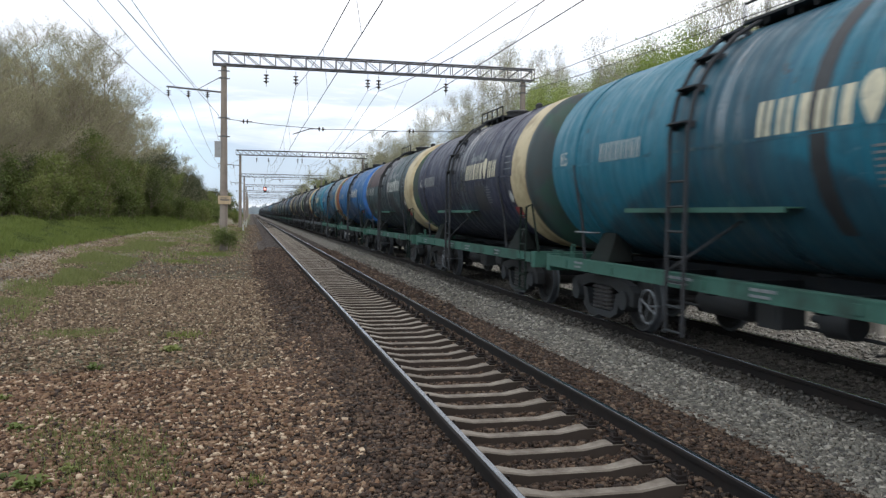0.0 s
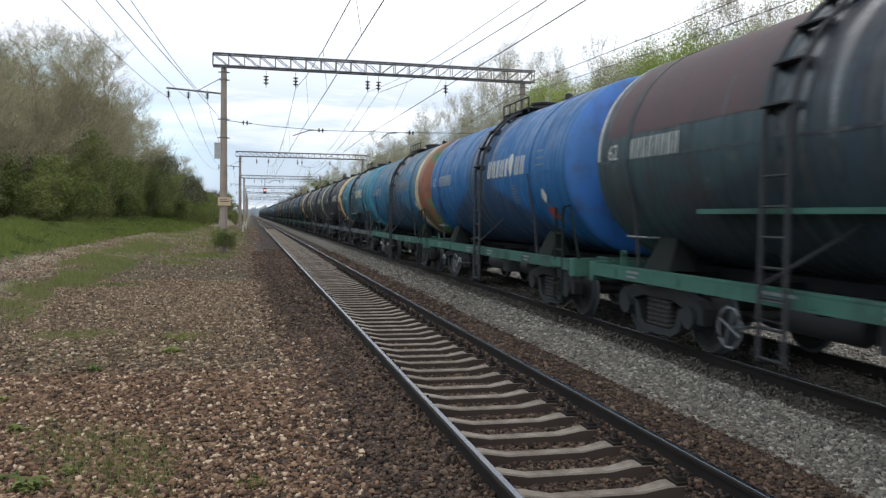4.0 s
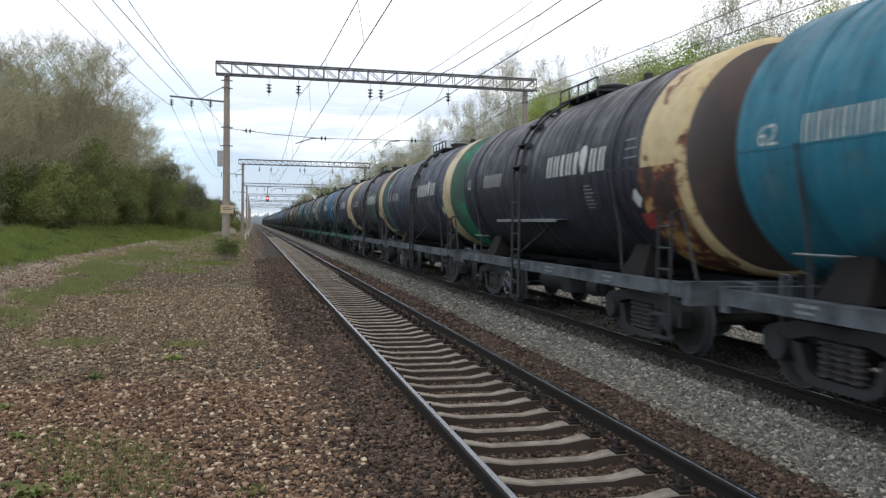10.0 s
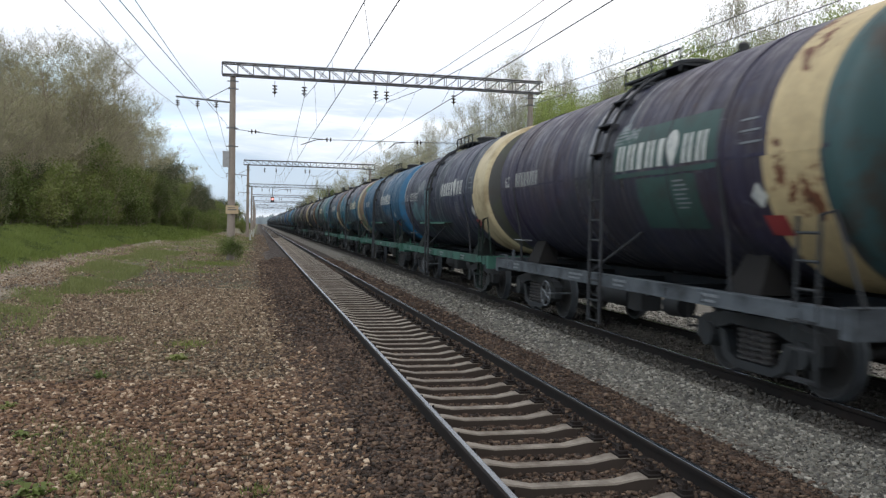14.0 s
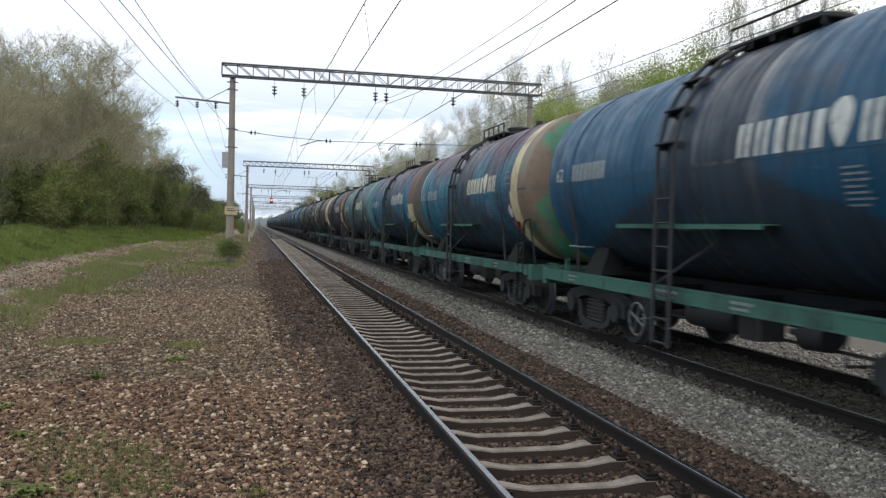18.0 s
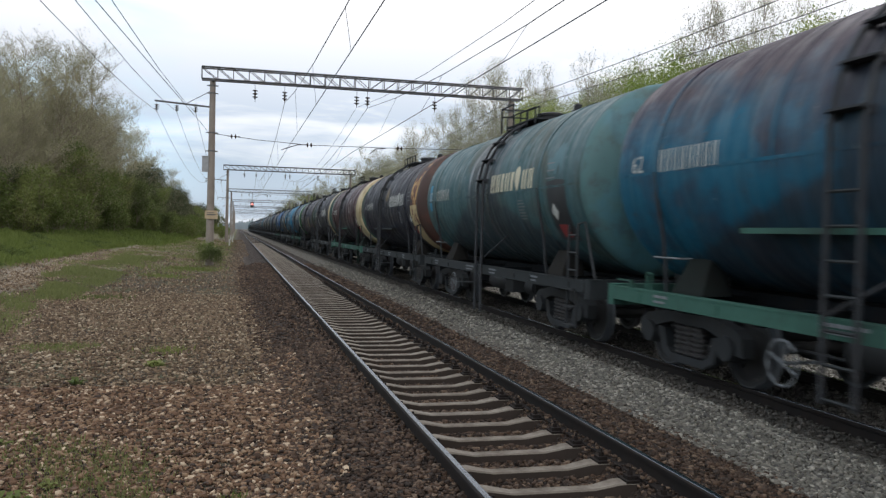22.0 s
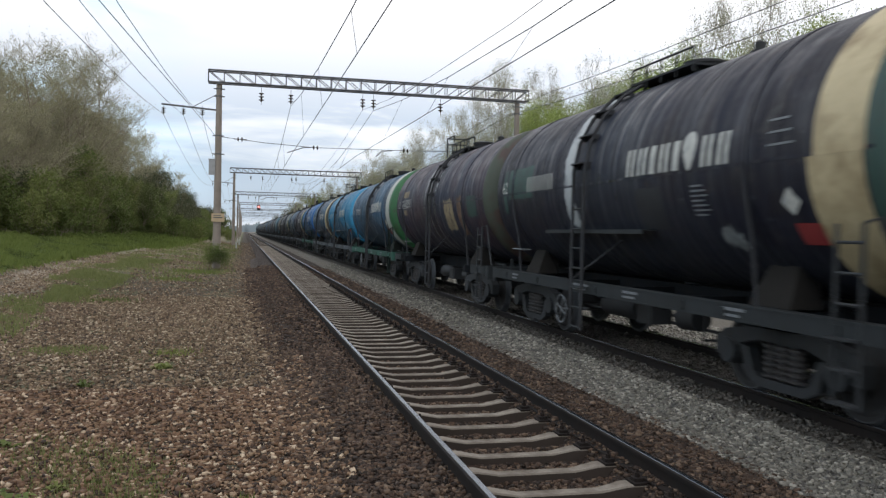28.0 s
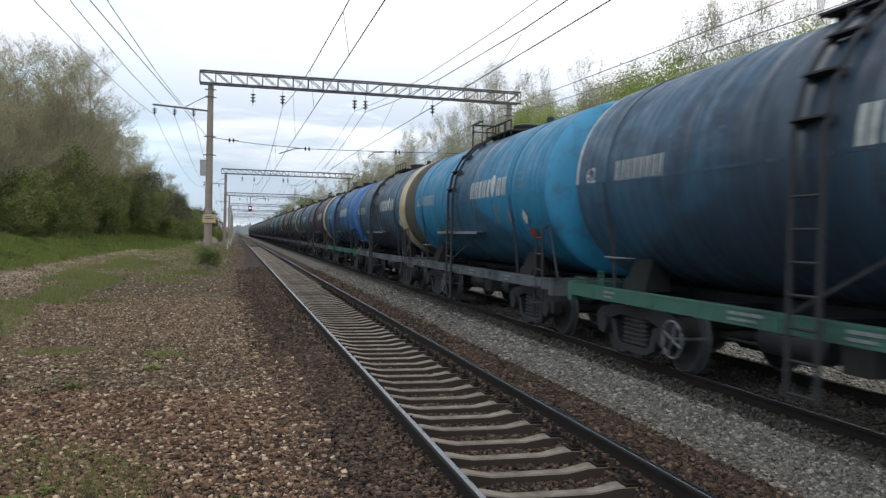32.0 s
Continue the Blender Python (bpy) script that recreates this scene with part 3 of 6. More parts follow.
# the dished end: a knuckle of small radius, then a shallow crown
END = [(0.0, RAD), (0.05, RAD - 0.012), (0.10, RAD - 0.05), (0.14, RAD - 0.12), (0.17, RAD - 0.22), (0.24, RAD - 0.46), (0.31, RAD - 0.76), (0.37, RAD - 1.06), (0.40, RAD - 1.32), (0.41, 0.004)]


def cap_mesh(side):
    return Shape().turn([(side * (HALF + y), r) for y, r in END], 64, "y", (0, 0, AXIS), True)


def belt_mesh(y0, y1, r):
    return Shape().turn([(y0, r - 0.02), (y0, r), (y1, r), (y1, r - 0.02)], 72, "y", (0, 0, AXIS), False)


def lip_mesh():
    """Band paint carried round the knuckle of the front end."""
    return Shape().turn([(-(HALF + y + 0.004), r + 0.005) for y, r in END[:3]] + [(-(HALF + 0.12), RAD - 0.085)], 64, "y", (0, 0, AXIS), False)


def half_belt(y0, y1, r, low):
    """The painted band on the upper plates, or on the bottom plate."""
    a0, a1 = (184, 356) if low else (-4, 184)
    s, n = Shape(), 36
    vs = []
    for i in range(n + 1):
        a = radians(a0 + (a1 - a0) * i / n)
        for rr, yy in ((r - 0.02, y0), (r, y0), (r, y1), (r - 0.02, y1)):
            vs.append((-rr * math.cos(a), yy, AXIS + rr * math.sin(a)))
    return s.add(vs, [(4 * i + j, 4 * i + j + 1, 4 * i + j + 5, 4 * i + j + 4) for i in range(n) for j in range(3)])


def hoop(y, r, a0, a1, w, n=28):
    """A flat steel strap round the tank between two angles (0 at the near side, 90 on top)."""
    vs, fs = [], []
    for i in range(n + 1):
        a = radians(a0 + (a1 - a0) * i / n)
        for rr, yy in ((r, y - w), (r + 0.014, y - w), (r + 0.014, y + w), (r, y + w)):
            vs.append((-rr * math.cos(a), yy, AXIS + rr * math.sin(a)))
    for i in range(n):
        for j in range(4):
            fs.append((i * 4 + j, i * 4 + (j + 1) % 4, i * 4 + 4 + (j + 1) % 4, i * 4 + 4 + j))
    return vs, fs


def seam_mesh():
    """The lap where the upper plates overlie the thicker bottom plate."""
    s = Shape()
    r = RAD + 0.004
    vs, a0, a1 = [], radians(-4), radians(-2.6)
    for a in (a0, a1):
        for y in (-HALF, HALF):
            vs.append((-r * math.cos(a), y, AXIS + r * math.sin(a)))
    for a in (a0, a1):
        for y in (-HALF, HALF):
            vs.append((-(r - 0.02) * math.cos(a), y, AXIS + (r - 0.02) * math.sin(a)))
    return s.add(vs, [(0, 1, 3, 2), (0, 4, 5, 1), (2, 3, 7, 6), (0, 2, 6, 4), (1, 5, 7, 3)])


def strap_mesh(y):
    return Shape().add(*hoop(y, RAD, -62, 242, 0.05, 48))


def saddle_mesh():
    """One plate support between tank and bogie bolster: upright on the outer edge, sloping inward."""
    vs = []
    for x0, x1, z1 in ((-1.22, -1.02, 1.53), (-0.80, -0.76, 1.32)):
        vs += [(x0, -0.36, 1.06), (x0, 0.36, 1.06), (x1, 0.24, z1), (x1, -0.24, z1)]
    return Shape().add(vs, [(0, 1, 2, 3), (7, 6, 5, 4), (0, 4, 5, 1), (1, 5, 6, 2), (2, 6, 7, 3), (3, 7, 4, 0)])


def sill_mesh(spans=((-5.5, 5.5),)):
    """The side sill: a channel with its web outward and lugs along it, in one length or two end stubs."""
    s = Shape()
    for y0, y1 in spans:
        s.box(-1.54, -1.50, y0, y1, 0.91, 1.055)
        s.box(-1.545, -1.38, y0, y1, 1.055, 1.075)
        s.box(-1.545, -1.38, y0, y1, 0.89, 0.91)
        for y in (-4.9, -3.1, -2.2, 0.35, 2.9, 4.7):
            if y0 < y < y1:
                s.box(-1.56, -1.54, y - 0.05, y + 0.05, 0.93, 1.03)
    return s


def spine_mesh():
    return Shape().box(-0.26, 0.26, -5.9, 5.9, 0.78, 1.10)


def headstock_mesh():
    return Shape().box(-1.53, 1.53, -0.09, 0.09, 0.80, 1.10, 0.02)


def crossbar_mesh(w):
    return Shape().box(-1.49, 1.49, -w, w, 0.86, 1.035)


def coupler_mesh(d):
    s = Shape().box(-0.14, 0.14, min(d * 5.85, d * 6.06), max(d * 5.85, d * 6.06), 0.93, 1.19, 0.03)
    s.prism([(-0.2, 0.90), (0.1, 0.90), (0.22, 1.0), (0.22, 1.12), (0.1, 1.22), (-0.2, 1.22)], min(d * 5.92, d * 6.03), max(d * 5.92, d * 6.03), "y")
    return s


def hose_mesh(d):
    """The rubber brake hose hanging from the headstock to the next wagon's."""
    return Shape().tube([(-0.32, d * 5.5, 0.86), (-0.32, d * 5.66, 0.80), (-0.28, d * 5.82, 0.58), (-0.16, d * 5.95, 0.44), (0.0, d * 6.0, 0.42)], 0.03, 7)


def side_frame_mesh():
    """A cast bogie side frame with its spring opening between two arches."""
    s = Shape()
    upper = [(-1.22, 0.40), (-1.22, 0.62), (-1.05, 0.72), (-0.55, 0.80), (0.55, 0.80), (1.05, 0.72), (1.22, 0.62), (1.22, 0.40), (1.04, 0.42), (0.74, 0.58), (0.40, 0.66), (-0.40, 0.66), (-0.74, 0.58), (-1.04, 0.42)]
    s.prism(upper, -0.08, 0.08, "x")
    s.prism([(-0.74, 0.58), (-0.62, 0.24), (-0.40, 0.14), (0.40, 0.14), (0.62, 0.24), (0.74, 0.58), (0.58, 0.55), (0.48, 0.30), (0.36, 0.24), (-0.36, 0.24), (-0.48, 0.30), (-0.58, 0.55)], -0.07, 0.07, "x")
    for y in (-0.925, 0.925):
        s.turn([(-0.13, 0.05), (-0.13, 0.15), (0.10, 0.17), (0.10, 0.05)], 14, "x", (0, y, 0.475))
    return s


def spring_mesh():
    prof = []
    for i in range(6):
        z = 0.255 + i * 0.066
        prof += [(z, 0.062), (z + 0.014, 0.098), (z + 0.038, 0.098), (z + 0.052, 0.062)]
    return Shape().turn(prof, 10, "z")


def wheelset_mesh():
    s = Shape().turn([(-1.02, 0.065), (-0.86, 0.08), (0.86, 0.08), (1.02, 0.065)], 10, "x")
    for d in (-1, 1):
        pr = [(d * 0.86, 0.10), (d * 0.835, 0.14), (d * 0.80, 0.18), (d * 0.775, 0.36), (d * 0.83, 0.40), (d * 0.83, 0.468), (d * 0.735, 0.478), (d * 0.72, 0.505), (d * 0.70, 0.50), (d * 0.70, 0.40), (d * 0.74, 0.36), (d * 0.75, 0.18), (d * 0.70, 0.12)]
        s.turn(pr, 28, "x")
        # casting marks on the web show that it turns
        for j in range(2):
            a = math.pi * j
            s.box(d * 0.80 - 0.01, d * 0.80 + 0.01, 0.25 * math.cos(a) - 0.03, 0.25 * math.cos(a) + 0.03, 0.25 * math.sin(a) - 0.03, 0.25 * math.sin(a) + 0.03)
    return s


def bolster_mesh():
    return Shape().box(-1.05, 1.05, -0.24, 0.24, 0.50, 0.80, 0.05).box(-0.9, 0.9, -0.1, 0.1, 0.40, 0.5).box(-0.9, 0.9, -0.52, -0.44, 0.34, 0.46).box(-0.9, 0.9, 0.44, 0.52, 0.34, 0.46)


def shoe_mesh():
    s = Shape()
    for d in (-1, 1):
        for y in (-0.42, 0.42):
            sgn = 1 if y > 0 else -1
            s.prism([(y - 0.03, 0.30), (y + 0.05 * sgn + 0.03, 0.30), (y + 0.03 * sgn + 0.03, 0.66), (y - 0.03, 0.66)], d * 0.83, d * 0.73, "x")
    return s


def ladder_mesh(foot=0.32):
    """Side ladder from below the sill up the flank and over the shoulder to the hatch platform."""
    s = Shape()
    for w in (-0.21, 0.21):
        pts = [(-1.66, w, foot), (-1.66, w, 2.2)]
        for a in (4, 20, 36, 52, 66):
            r = RAD + 0.09
            pts.append((-r * math.cos(radians(a)), w, AXIS + r * math.sin(radians(a))))
        s.tube(pts, 0.030, 6)
    return s


def rung_mesh():
    return Shape().tube([(-1.66, -0.21, 0), (-1.66, 0.21, 0)], 0.018, 6)


def step_mesh(a):
    """A plate tread of the upper ladder, level, on its bracket."""
    r = RAD + 0.07
    x, z = -r * math.cos(radians(a)), AXIS + r * math.sin(radians(a))
    return Shape().box(x - 0.08, x + 0.08, -0.22, 0.22, z, z + 0.022).prism([(x + 0.08, z), (x - 0.08, z), (x + 0.08, z - 0.09)], -0.23, -0.21, "y").prism([(x + 0.08, z), (x - 0.08, z), (x + 0.08, z - 0.09)], 0.21, 0.23, "y")


def platform_mesh():
    """Walkway plates and their brackets on top of the tank."""
    s = Shape()
    t = AXIS + RAD
    for d in (-1, 1):
        s.box(d * 0.56 - 0.17, d * 0.56 + 0.17, -0.95, 0.95, t - 0.04, t - 0.01)
        for y in (-0.8, 0.0, 0.8):
            s.box(d * 0.56 - 0.02, d * 0.56 + 0.02, y - 0.03, y + 0.03, t - 0.3, t - 0.04)
    s.box(-0.5, 0.5, 0.65, 0.95, t - 0.04, t - 0.01)
    return s


def railing_mesh():
    s = Shape()
    t = AXIS + RAD - 0.01
    for x in (-0.71,):
        s.tube([(x, -0.92, t), (x, -0.92, t + 0.22), (x, 0.92, t + 0.22), (x, 0.92, t)], 0.017, 6)
        for y in (-0.92, -0.45, 0.0, 0.45, 0.92):
            s.tube([(x, y, t - 0.12), (x, y, t + 0.22)], 0.018, 6)
    return s


def guard_mesh():
    """A tall guard frame round the head of the ladder."""
    t = AXIS + RAD - 0.2
    s = Shape()
    for x in (-0.95, -0.35):
        s.tube([(x, 0.55, t), (x, 0.55, t + 0.55), (x, 1.35, t + 0.55), (x, 1.35, t)], 0.022, 6)
    s.tube([(-0.95, 1.35, t + 0.55), (-0.35, 1.35, t + 0.55)], 0.022, 6)
    return s.tube([(-0.95, 1.35, t + 0.38), (-0.35, 1.35, t + 0.38)], 0.018, 6)


def hatch_mesh():
    t = AXIS + RAD
    s = Shape().turn([(t - 0.05, 0.30), (t + 0.16, 0.30), (t + 0.16, 0.335), (t + 0.20, 0.335), (t + 0.24, 0.20), (t + 0.25, 0.0)], 20, "z", (0, -0.05, 0), False)
    return s


def valve_mesh():
    t = AXIS + RAD
    return Shape().turn([(t - 0.03, 0.11), (t + 0.10, 0.11), (t + 0.10, 0.15), (t + 0.14, 0.15), (t + 0.14, 0.09), (t + 0.26, 0.09), (t + 0.30, 0.03)], 14, "z", (0, 0, 0), True)


def ledge_mesh():
    """The narrow rail plate along the flank beside the ladder."""
    s = Shape().box(-1.56, -1.30, -1.17, 2.45, 1.885, 1.90)
    return s.box(-1.56, -1.545, -1.17, 2.45, 1.84, 1.90)


def end_step_mesh():
    """Corner steps and handrail at a wagon's end."""
    s = Shape()
    for y in (0.0, 0.34):
        s.tube([(-1.53, y, 0.30), (-1.53, y, 1.95)], 0.024, 6)
    for z in (0.32, 0.62, 0.9):
        s.box(-1.62, -1.50, 0.0, 0.34, z, z + 0.025)
    for z in (1.22, 1.5, 1.78):
        s.tube([(-1.53, 0.0, z), (-1.53, 0.34, z)], 0.018, 6)
    return s.tube([(-1.53, 0.0, 1.95), (-1.45, -0.1, 2.0), (-1.46, -0.55, 1.1)], 0.02, 6)


def reservoir_mesh():
    return Shape().turn([(-0.62, 0.0), (-0.60, 0.14), (-0.52, 0.19), (0.52, 0.19), (0.60, 0.14), (0.62, 0.0)], 16, "y", (-0.62, 1.2, 0.66))


def cylinder_mesh():
    return Shape().turn([(-0.22, 0.0), (-0.22, 0.16), (0.2, 0.18), (0.2, 0.05), (0.5, 0.04)], 14, "y", (-0.6, -0.9, 0.66))


def distributor_mesh():
    return Shape().box(-0.9, -0.5, -0.2, 0.25, 0.50, 0.80, 0.04)


def brake_rod_mesh():
    s = Shape().tube([(-0.5, -3.2, 0.52), (-0.5, 3.2, 0.52)], 0.022, 6)
    s.tube([(0.4, -5.8, 0.74), (0.4, 5.8, 0.74)], 0.025, 6)
    s.tube([(-0.9, -1.7, 0.78), (-0.9, -1.7, 0.46), (-0.2, -1.7, 0.46)], 0.02, 6)
    return s


def drain_mesh():
    return Shape().turn([(0.50, 0.10), (0.56, 0.13), (0.9, 0.13), (0.95, 0.2), (1.14, 0.2)], 14, "z", (0, 0.0, 0))


def handwheel_mesh():
    s = Shape()
    ring = [(0, 0.23 * math.cos(2 * math.pi * i / 18), 0.23 * math.sin(2 * math.pi * i / 18)) for i in range(19)]
    s.tube(ring, 0.014, 6)
    for i in range(4):
        a = math.pi / 2 * i + 0.4
        s.tube([(0, 0, 0), (0, 0.23 * math.cos(a), 0.23 * math.sin(a))], 0.013, 5)
    s.tube([(0, 0, 0), (0.5, 0, 0)], 0.02, 6)
    return s


def curved(outline_boxes, lift=0.006):
    """Flat marks bent onto the near flank: boxes (y0, y1, h0, h1) with h the height along the curve above the axis."""
    s = Shape()
    for y0, y1, h0, h1, *lean in outline_boxes:
        n = max(2, int(abs(h1 - h0) / 0.08) + 1)
        sl = lean[0] if lean else 0.0
        vs, fs = [], []
        for i in range(n + 1):
            f = i / n
            a = (h0 + (h1 - h0) * f) / RAD - DROP
            for yy in (y0 + sl * f, y1 + sl * f):
                vs.append((-(RAD + lift) * math.cos(a), yy, AXIS + (RAD + lift) * math.sin(a)))
        for i in range(n):
            fs.append((2 * i, 2 * i + 1, 2 * i + 3, 2 * i + 2))
        s.add(vs, fs)
    return s


# two upright bars, or one broad bar
STROKES = ("101101101101101", "111111111111111")


def block_mesh(y, w, h0, h, rows, lean=0.0, bar=0.26):
    """A letter-sized block on the flank: filled cells of a three by five grid, left edge at y."""
    cols = [0.0, bar, 1 - bar, 1.0]
    at, vs, fs = {}, [], []
    for i, on in enumerate(rows):
        r, c = divmod(i, 3)
        if on == "1":
            q = []
            for rr, cc in ((r, c), (r + 1, c), (r + 1, c + 1), (r, c + 1)):
                if (rr, cc) not in at:
                    at[rr, cc] = len(vs)
                    f = 1 - rr / 5
                    a = (h0 + h * f) / RAD - DROP
                    vs.append((-(RAD + 0.006) * math.cos(a), y - w * cols[cc] - lean * f, AXIS + (RAD + 0.006) * math.sin(a)))
                q.append(at[rr, cc])
            fs.append(tuple(q))
    return Shape().add(vs, fs)


def drop_mesh(y, w, h0, h):
    """A drop shape on the flank."""
    vs, n = [], 9
    for j in range(n + 1):
        f = j / n
        hw = w * 0.5 * math.sin(math.pi * min(1.0, 0.10 + 0.86 * (1 - f) ** 0.75)) + 0.004
        a = (h0 + h * f) / RAD - DROP
        for yy in (y - w / 2 + hw, y - w / 2 - hw):
            vs.append((-(RAD + 0.006) * math.cos(a), yy, AXIS + (RAD + 0.006) * math.sin(a)))
    return Shape().add(vs, [(2 * j, 2 * j + 1, 2 * j + 3, 2 * j + 2) for j in range(n)])


def lettering(w, mk):
    """The owner's mark as plain letter-sized blocks with a drop in place of one."""
    y = -0.67
    for i in range(8):
        q = (0.225, 0.225, 0.15, 0.235, 0.15, 0.30, 0.235, 0.225)[i]
        if i == 5:
            part("drop_mark", shared("drop_mark", mk, lambda: drop_mesh(y, q, 0.0, 0.47)), w, "pale drop shape")
        else:
            part("letter_block", shared("letter_block%d" % i, mk, lambda: block_mesh(y, q, 0.02, 0.37, STROKES[(0, 0, 1, 0, 1, 0, 0, 0)[i]], 0.03, 0.36)), w)
        y -= q + 0.105


def digits(w, shift=0.0):
    """The running number as eight small blocks."""
    y = 4.22
    for i in range(8):
        part("number_block", shared("number_block%d" % i, M["white_mark"], lambda: block_mesh(y, 0.10, 0.0, 0.28, STROKES[0], 0.012, 0.3)), w, "", pose(0, shift, 0))
        y -= 0.172


def lines_mesh(y0, h0, n, w, gap=0.085):
    return curved([(y0, y0 - w * (0.75 + 0.25 * ((i * 7) % 3) / 2), h0 - i * gap - 0.024, h0 - i * gap) for i in range(n)])


def frame_lines(w):
    """Two short lines of lettering on the side sill's web."""
    return Shape().box(-1.549, -1.545, -w, 0, 1.0, 1.035).box(-1.549, -1.545, -w * 0.8, 0, 0.935, 0.965)


def placard_mesh(y0, h0, w, h):
    return curved([(y0, y0 - w, h0, h0 + h)], 0.02)


def diamond_mesh(y, h, r):
    s, n = Shape(), 6
    for i in range(-n, n):
        f0, f1 = i / n, (i + 1) / n
        b = []
        for f in (f0, f1):
            a = (h + r * f) / RAD - DROP
            hw = r * (1 - abs(f))
            for yy in (y - hw, y + hw):
                b.append((-(RAD + 0.02) * math.cos(a), yy, AXIS + (RAD + 0.02) * math.sin(a)))
        s.add(b, [(0, 1, 3, 2)])
    return s


def patch_mesh(y0, y1, h0, h1, seed, rag=0.012):
    """A daub of other paint; rag: how far its edges wander."""
    r = random.Random(seed)
    n, m = 10 if rag < 0.05 else 24, max(6, int((h1 - h0) / 0.05))

    def wander(count):
        x, out = 0.0, []
        for i in range(count):
            x = x * 0.6 + r.uniform(-1, 1)
            out.append(x * rag)
        return out

    low, high, start, stop = wander(n + 1), wander(n + 1), wander(m + 1), wander(m + 1)
    vs, fs = [], []
    for i in range(n + 1):
        f = i / n
        lo, hi = h0 + low[i], h1 + high[i]
        for j in range(m + 1):
            a = (lo + (hi - lo) * j / m) / RAD - DROP
            y = (y0 + start[j] * 0.6) * (1 - f) + (y1 + stop[j] * 0.6) * f
            vs.append((-(RAD + 0.004) * math.cos(a), y, AXIS + (RAD + 0.004) * math.sin(a)))
    for i in range(n):
        for j in range(m):
            k0 = i * (m + 1) + j
            fs.append((k0, k0 + m + 1, k0 + m + 2, k0 + 1))
    return Shape().add(vs, fs)


def emblem_mesh(y, h, r):
    """A plain ring emblem with a bar across."""
    s = Shape()
    vs, fs, n = [], [], 28
    for i in range(n):
        t = 2 * math.pi * i / n
        for q in (r, r * 0.8):
            a = (h + q * math.sin(t)) / RAD - DROP
            vs.append((-(RAD + 0.008) * math.cos(a), y + q * math.cos(t) * 0.8, AXIS + (RAD + 0.008) * math.sin(a)))
    for i in range(n):
        j = (i + 1) % n
        fs.append((2 * i, 2 * j, 2 * j + 1, 2 * i + 1))
    return s.add(vs, fs)


def text_mesh(words, size, y0, h0):
    cu = bpy.data.curves.new("lettering", "FONT")
    cu.body, cu.size, cu.resolution_u = words, size, 2
    ob = bpy.data.objects.new("lettering", cu)
    scene.collection.objects.link(ob)
    me = bpy.data.meshes.new_from_object(ob.evaluated_get(bpy.context.evaluated_depsgraph_get()))
    bpy.data.objects.remove(ob)
    for v in me.vertices:
        a = (h0 + v.co.y) / RAD - DROP
        v.co = (-(RAD + 0.006) * math.cos(a), y0 - v.co.x, AXIS + (RAD + 0.006) * math.sin(a))
    me.materials.append(M["white_mark"])
    return me


code_me = text_mesh("62", 0.33, 4.95, 0.02)
code85_me = text_mesh("85", 0.33, 4.95, 0.02)

FRAME = {"green": plain("green_frame_paint", lin("3b5f55"), 0.75, 0.0, lin("2a302e"), 1.5, 0.9, gloss=0.2),
         "mossy": plain("dirty_green_paint", lin("1b2622"), 0.8, 0.0, lin("1c1e1e"), 2.0, 0.9, gloss=0.12),
         "grey": plain("grey_frame_paint", lin("555a60"), 0.7, 0.0, lin("25272a"), 2.2, 1.0, gloss=0.25),
         "pale": plain("dusty_grey_paint", lin("686c71"), 0.7, 0.0, lin("434547"), 6, 0.8),
         "dark": plain("dark_frame_paint", lin("2a2e31"), 0.7, 0.0, lin("232526"), 1.6, 0.9, gloss=0.25)}
SADDLE = {"green": plain("oily_green_plate", lin("222826"), 0.85, 0.0, lin("201f1e"), 2.0, 0.9, gloss=0.15),
          "grey": plain("oily_grey_plate", lin("211f1f"), 0.85, 0.0, lin("2a2725"), 2.0, 0.9, gloss=0.2),
          "dark": plain("oily_brown_plate", lin("22201e"), 0.85, 0.0, lin("2a2725"), 2.0, 0.9, gloss=0.2)}
CAPS = {}


def cap_paint(c, c2):
    if c == "flaking" and (c, c2) not in CAPS:
        CAPS[c, c2] = rusting("flaking_end_paint", "8a7050", c2, 0.44)
    if (c, c2) not in CAPS:
        k = Tree("end_paint", 0.55)
        n1, n2, n3 = k.noise(0.9, 5, 0.6), k.noise(2.4, 6, 0.7), k.noise(1.0, 5, 0.6, k.spread((3.0, 3.0, 0.5)))
        col = k.mix(k.ramp(n1, 0.46, 0.54), dim(lin(c), 0.85), lin(c2))
        col = k.mix(k.ramp(n2, 0.5, 0.72, 0.0, 0.7), col, lin("3a2f29"))
        col = k.mix(k.ramp(n3, 0.5, 0.75, 0.0, 0.6), col, lin("232322"))
        CAPS[c, c2] = k.colour(col).bump(n2, 0.12, 0.01).m
    return CAPS[c, c2]


PAINT = {}


def shell_paint(key, *a, **kw):
    if key not in PAINT:
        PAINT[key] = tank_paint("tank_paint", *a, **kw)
    return PAINT[key]


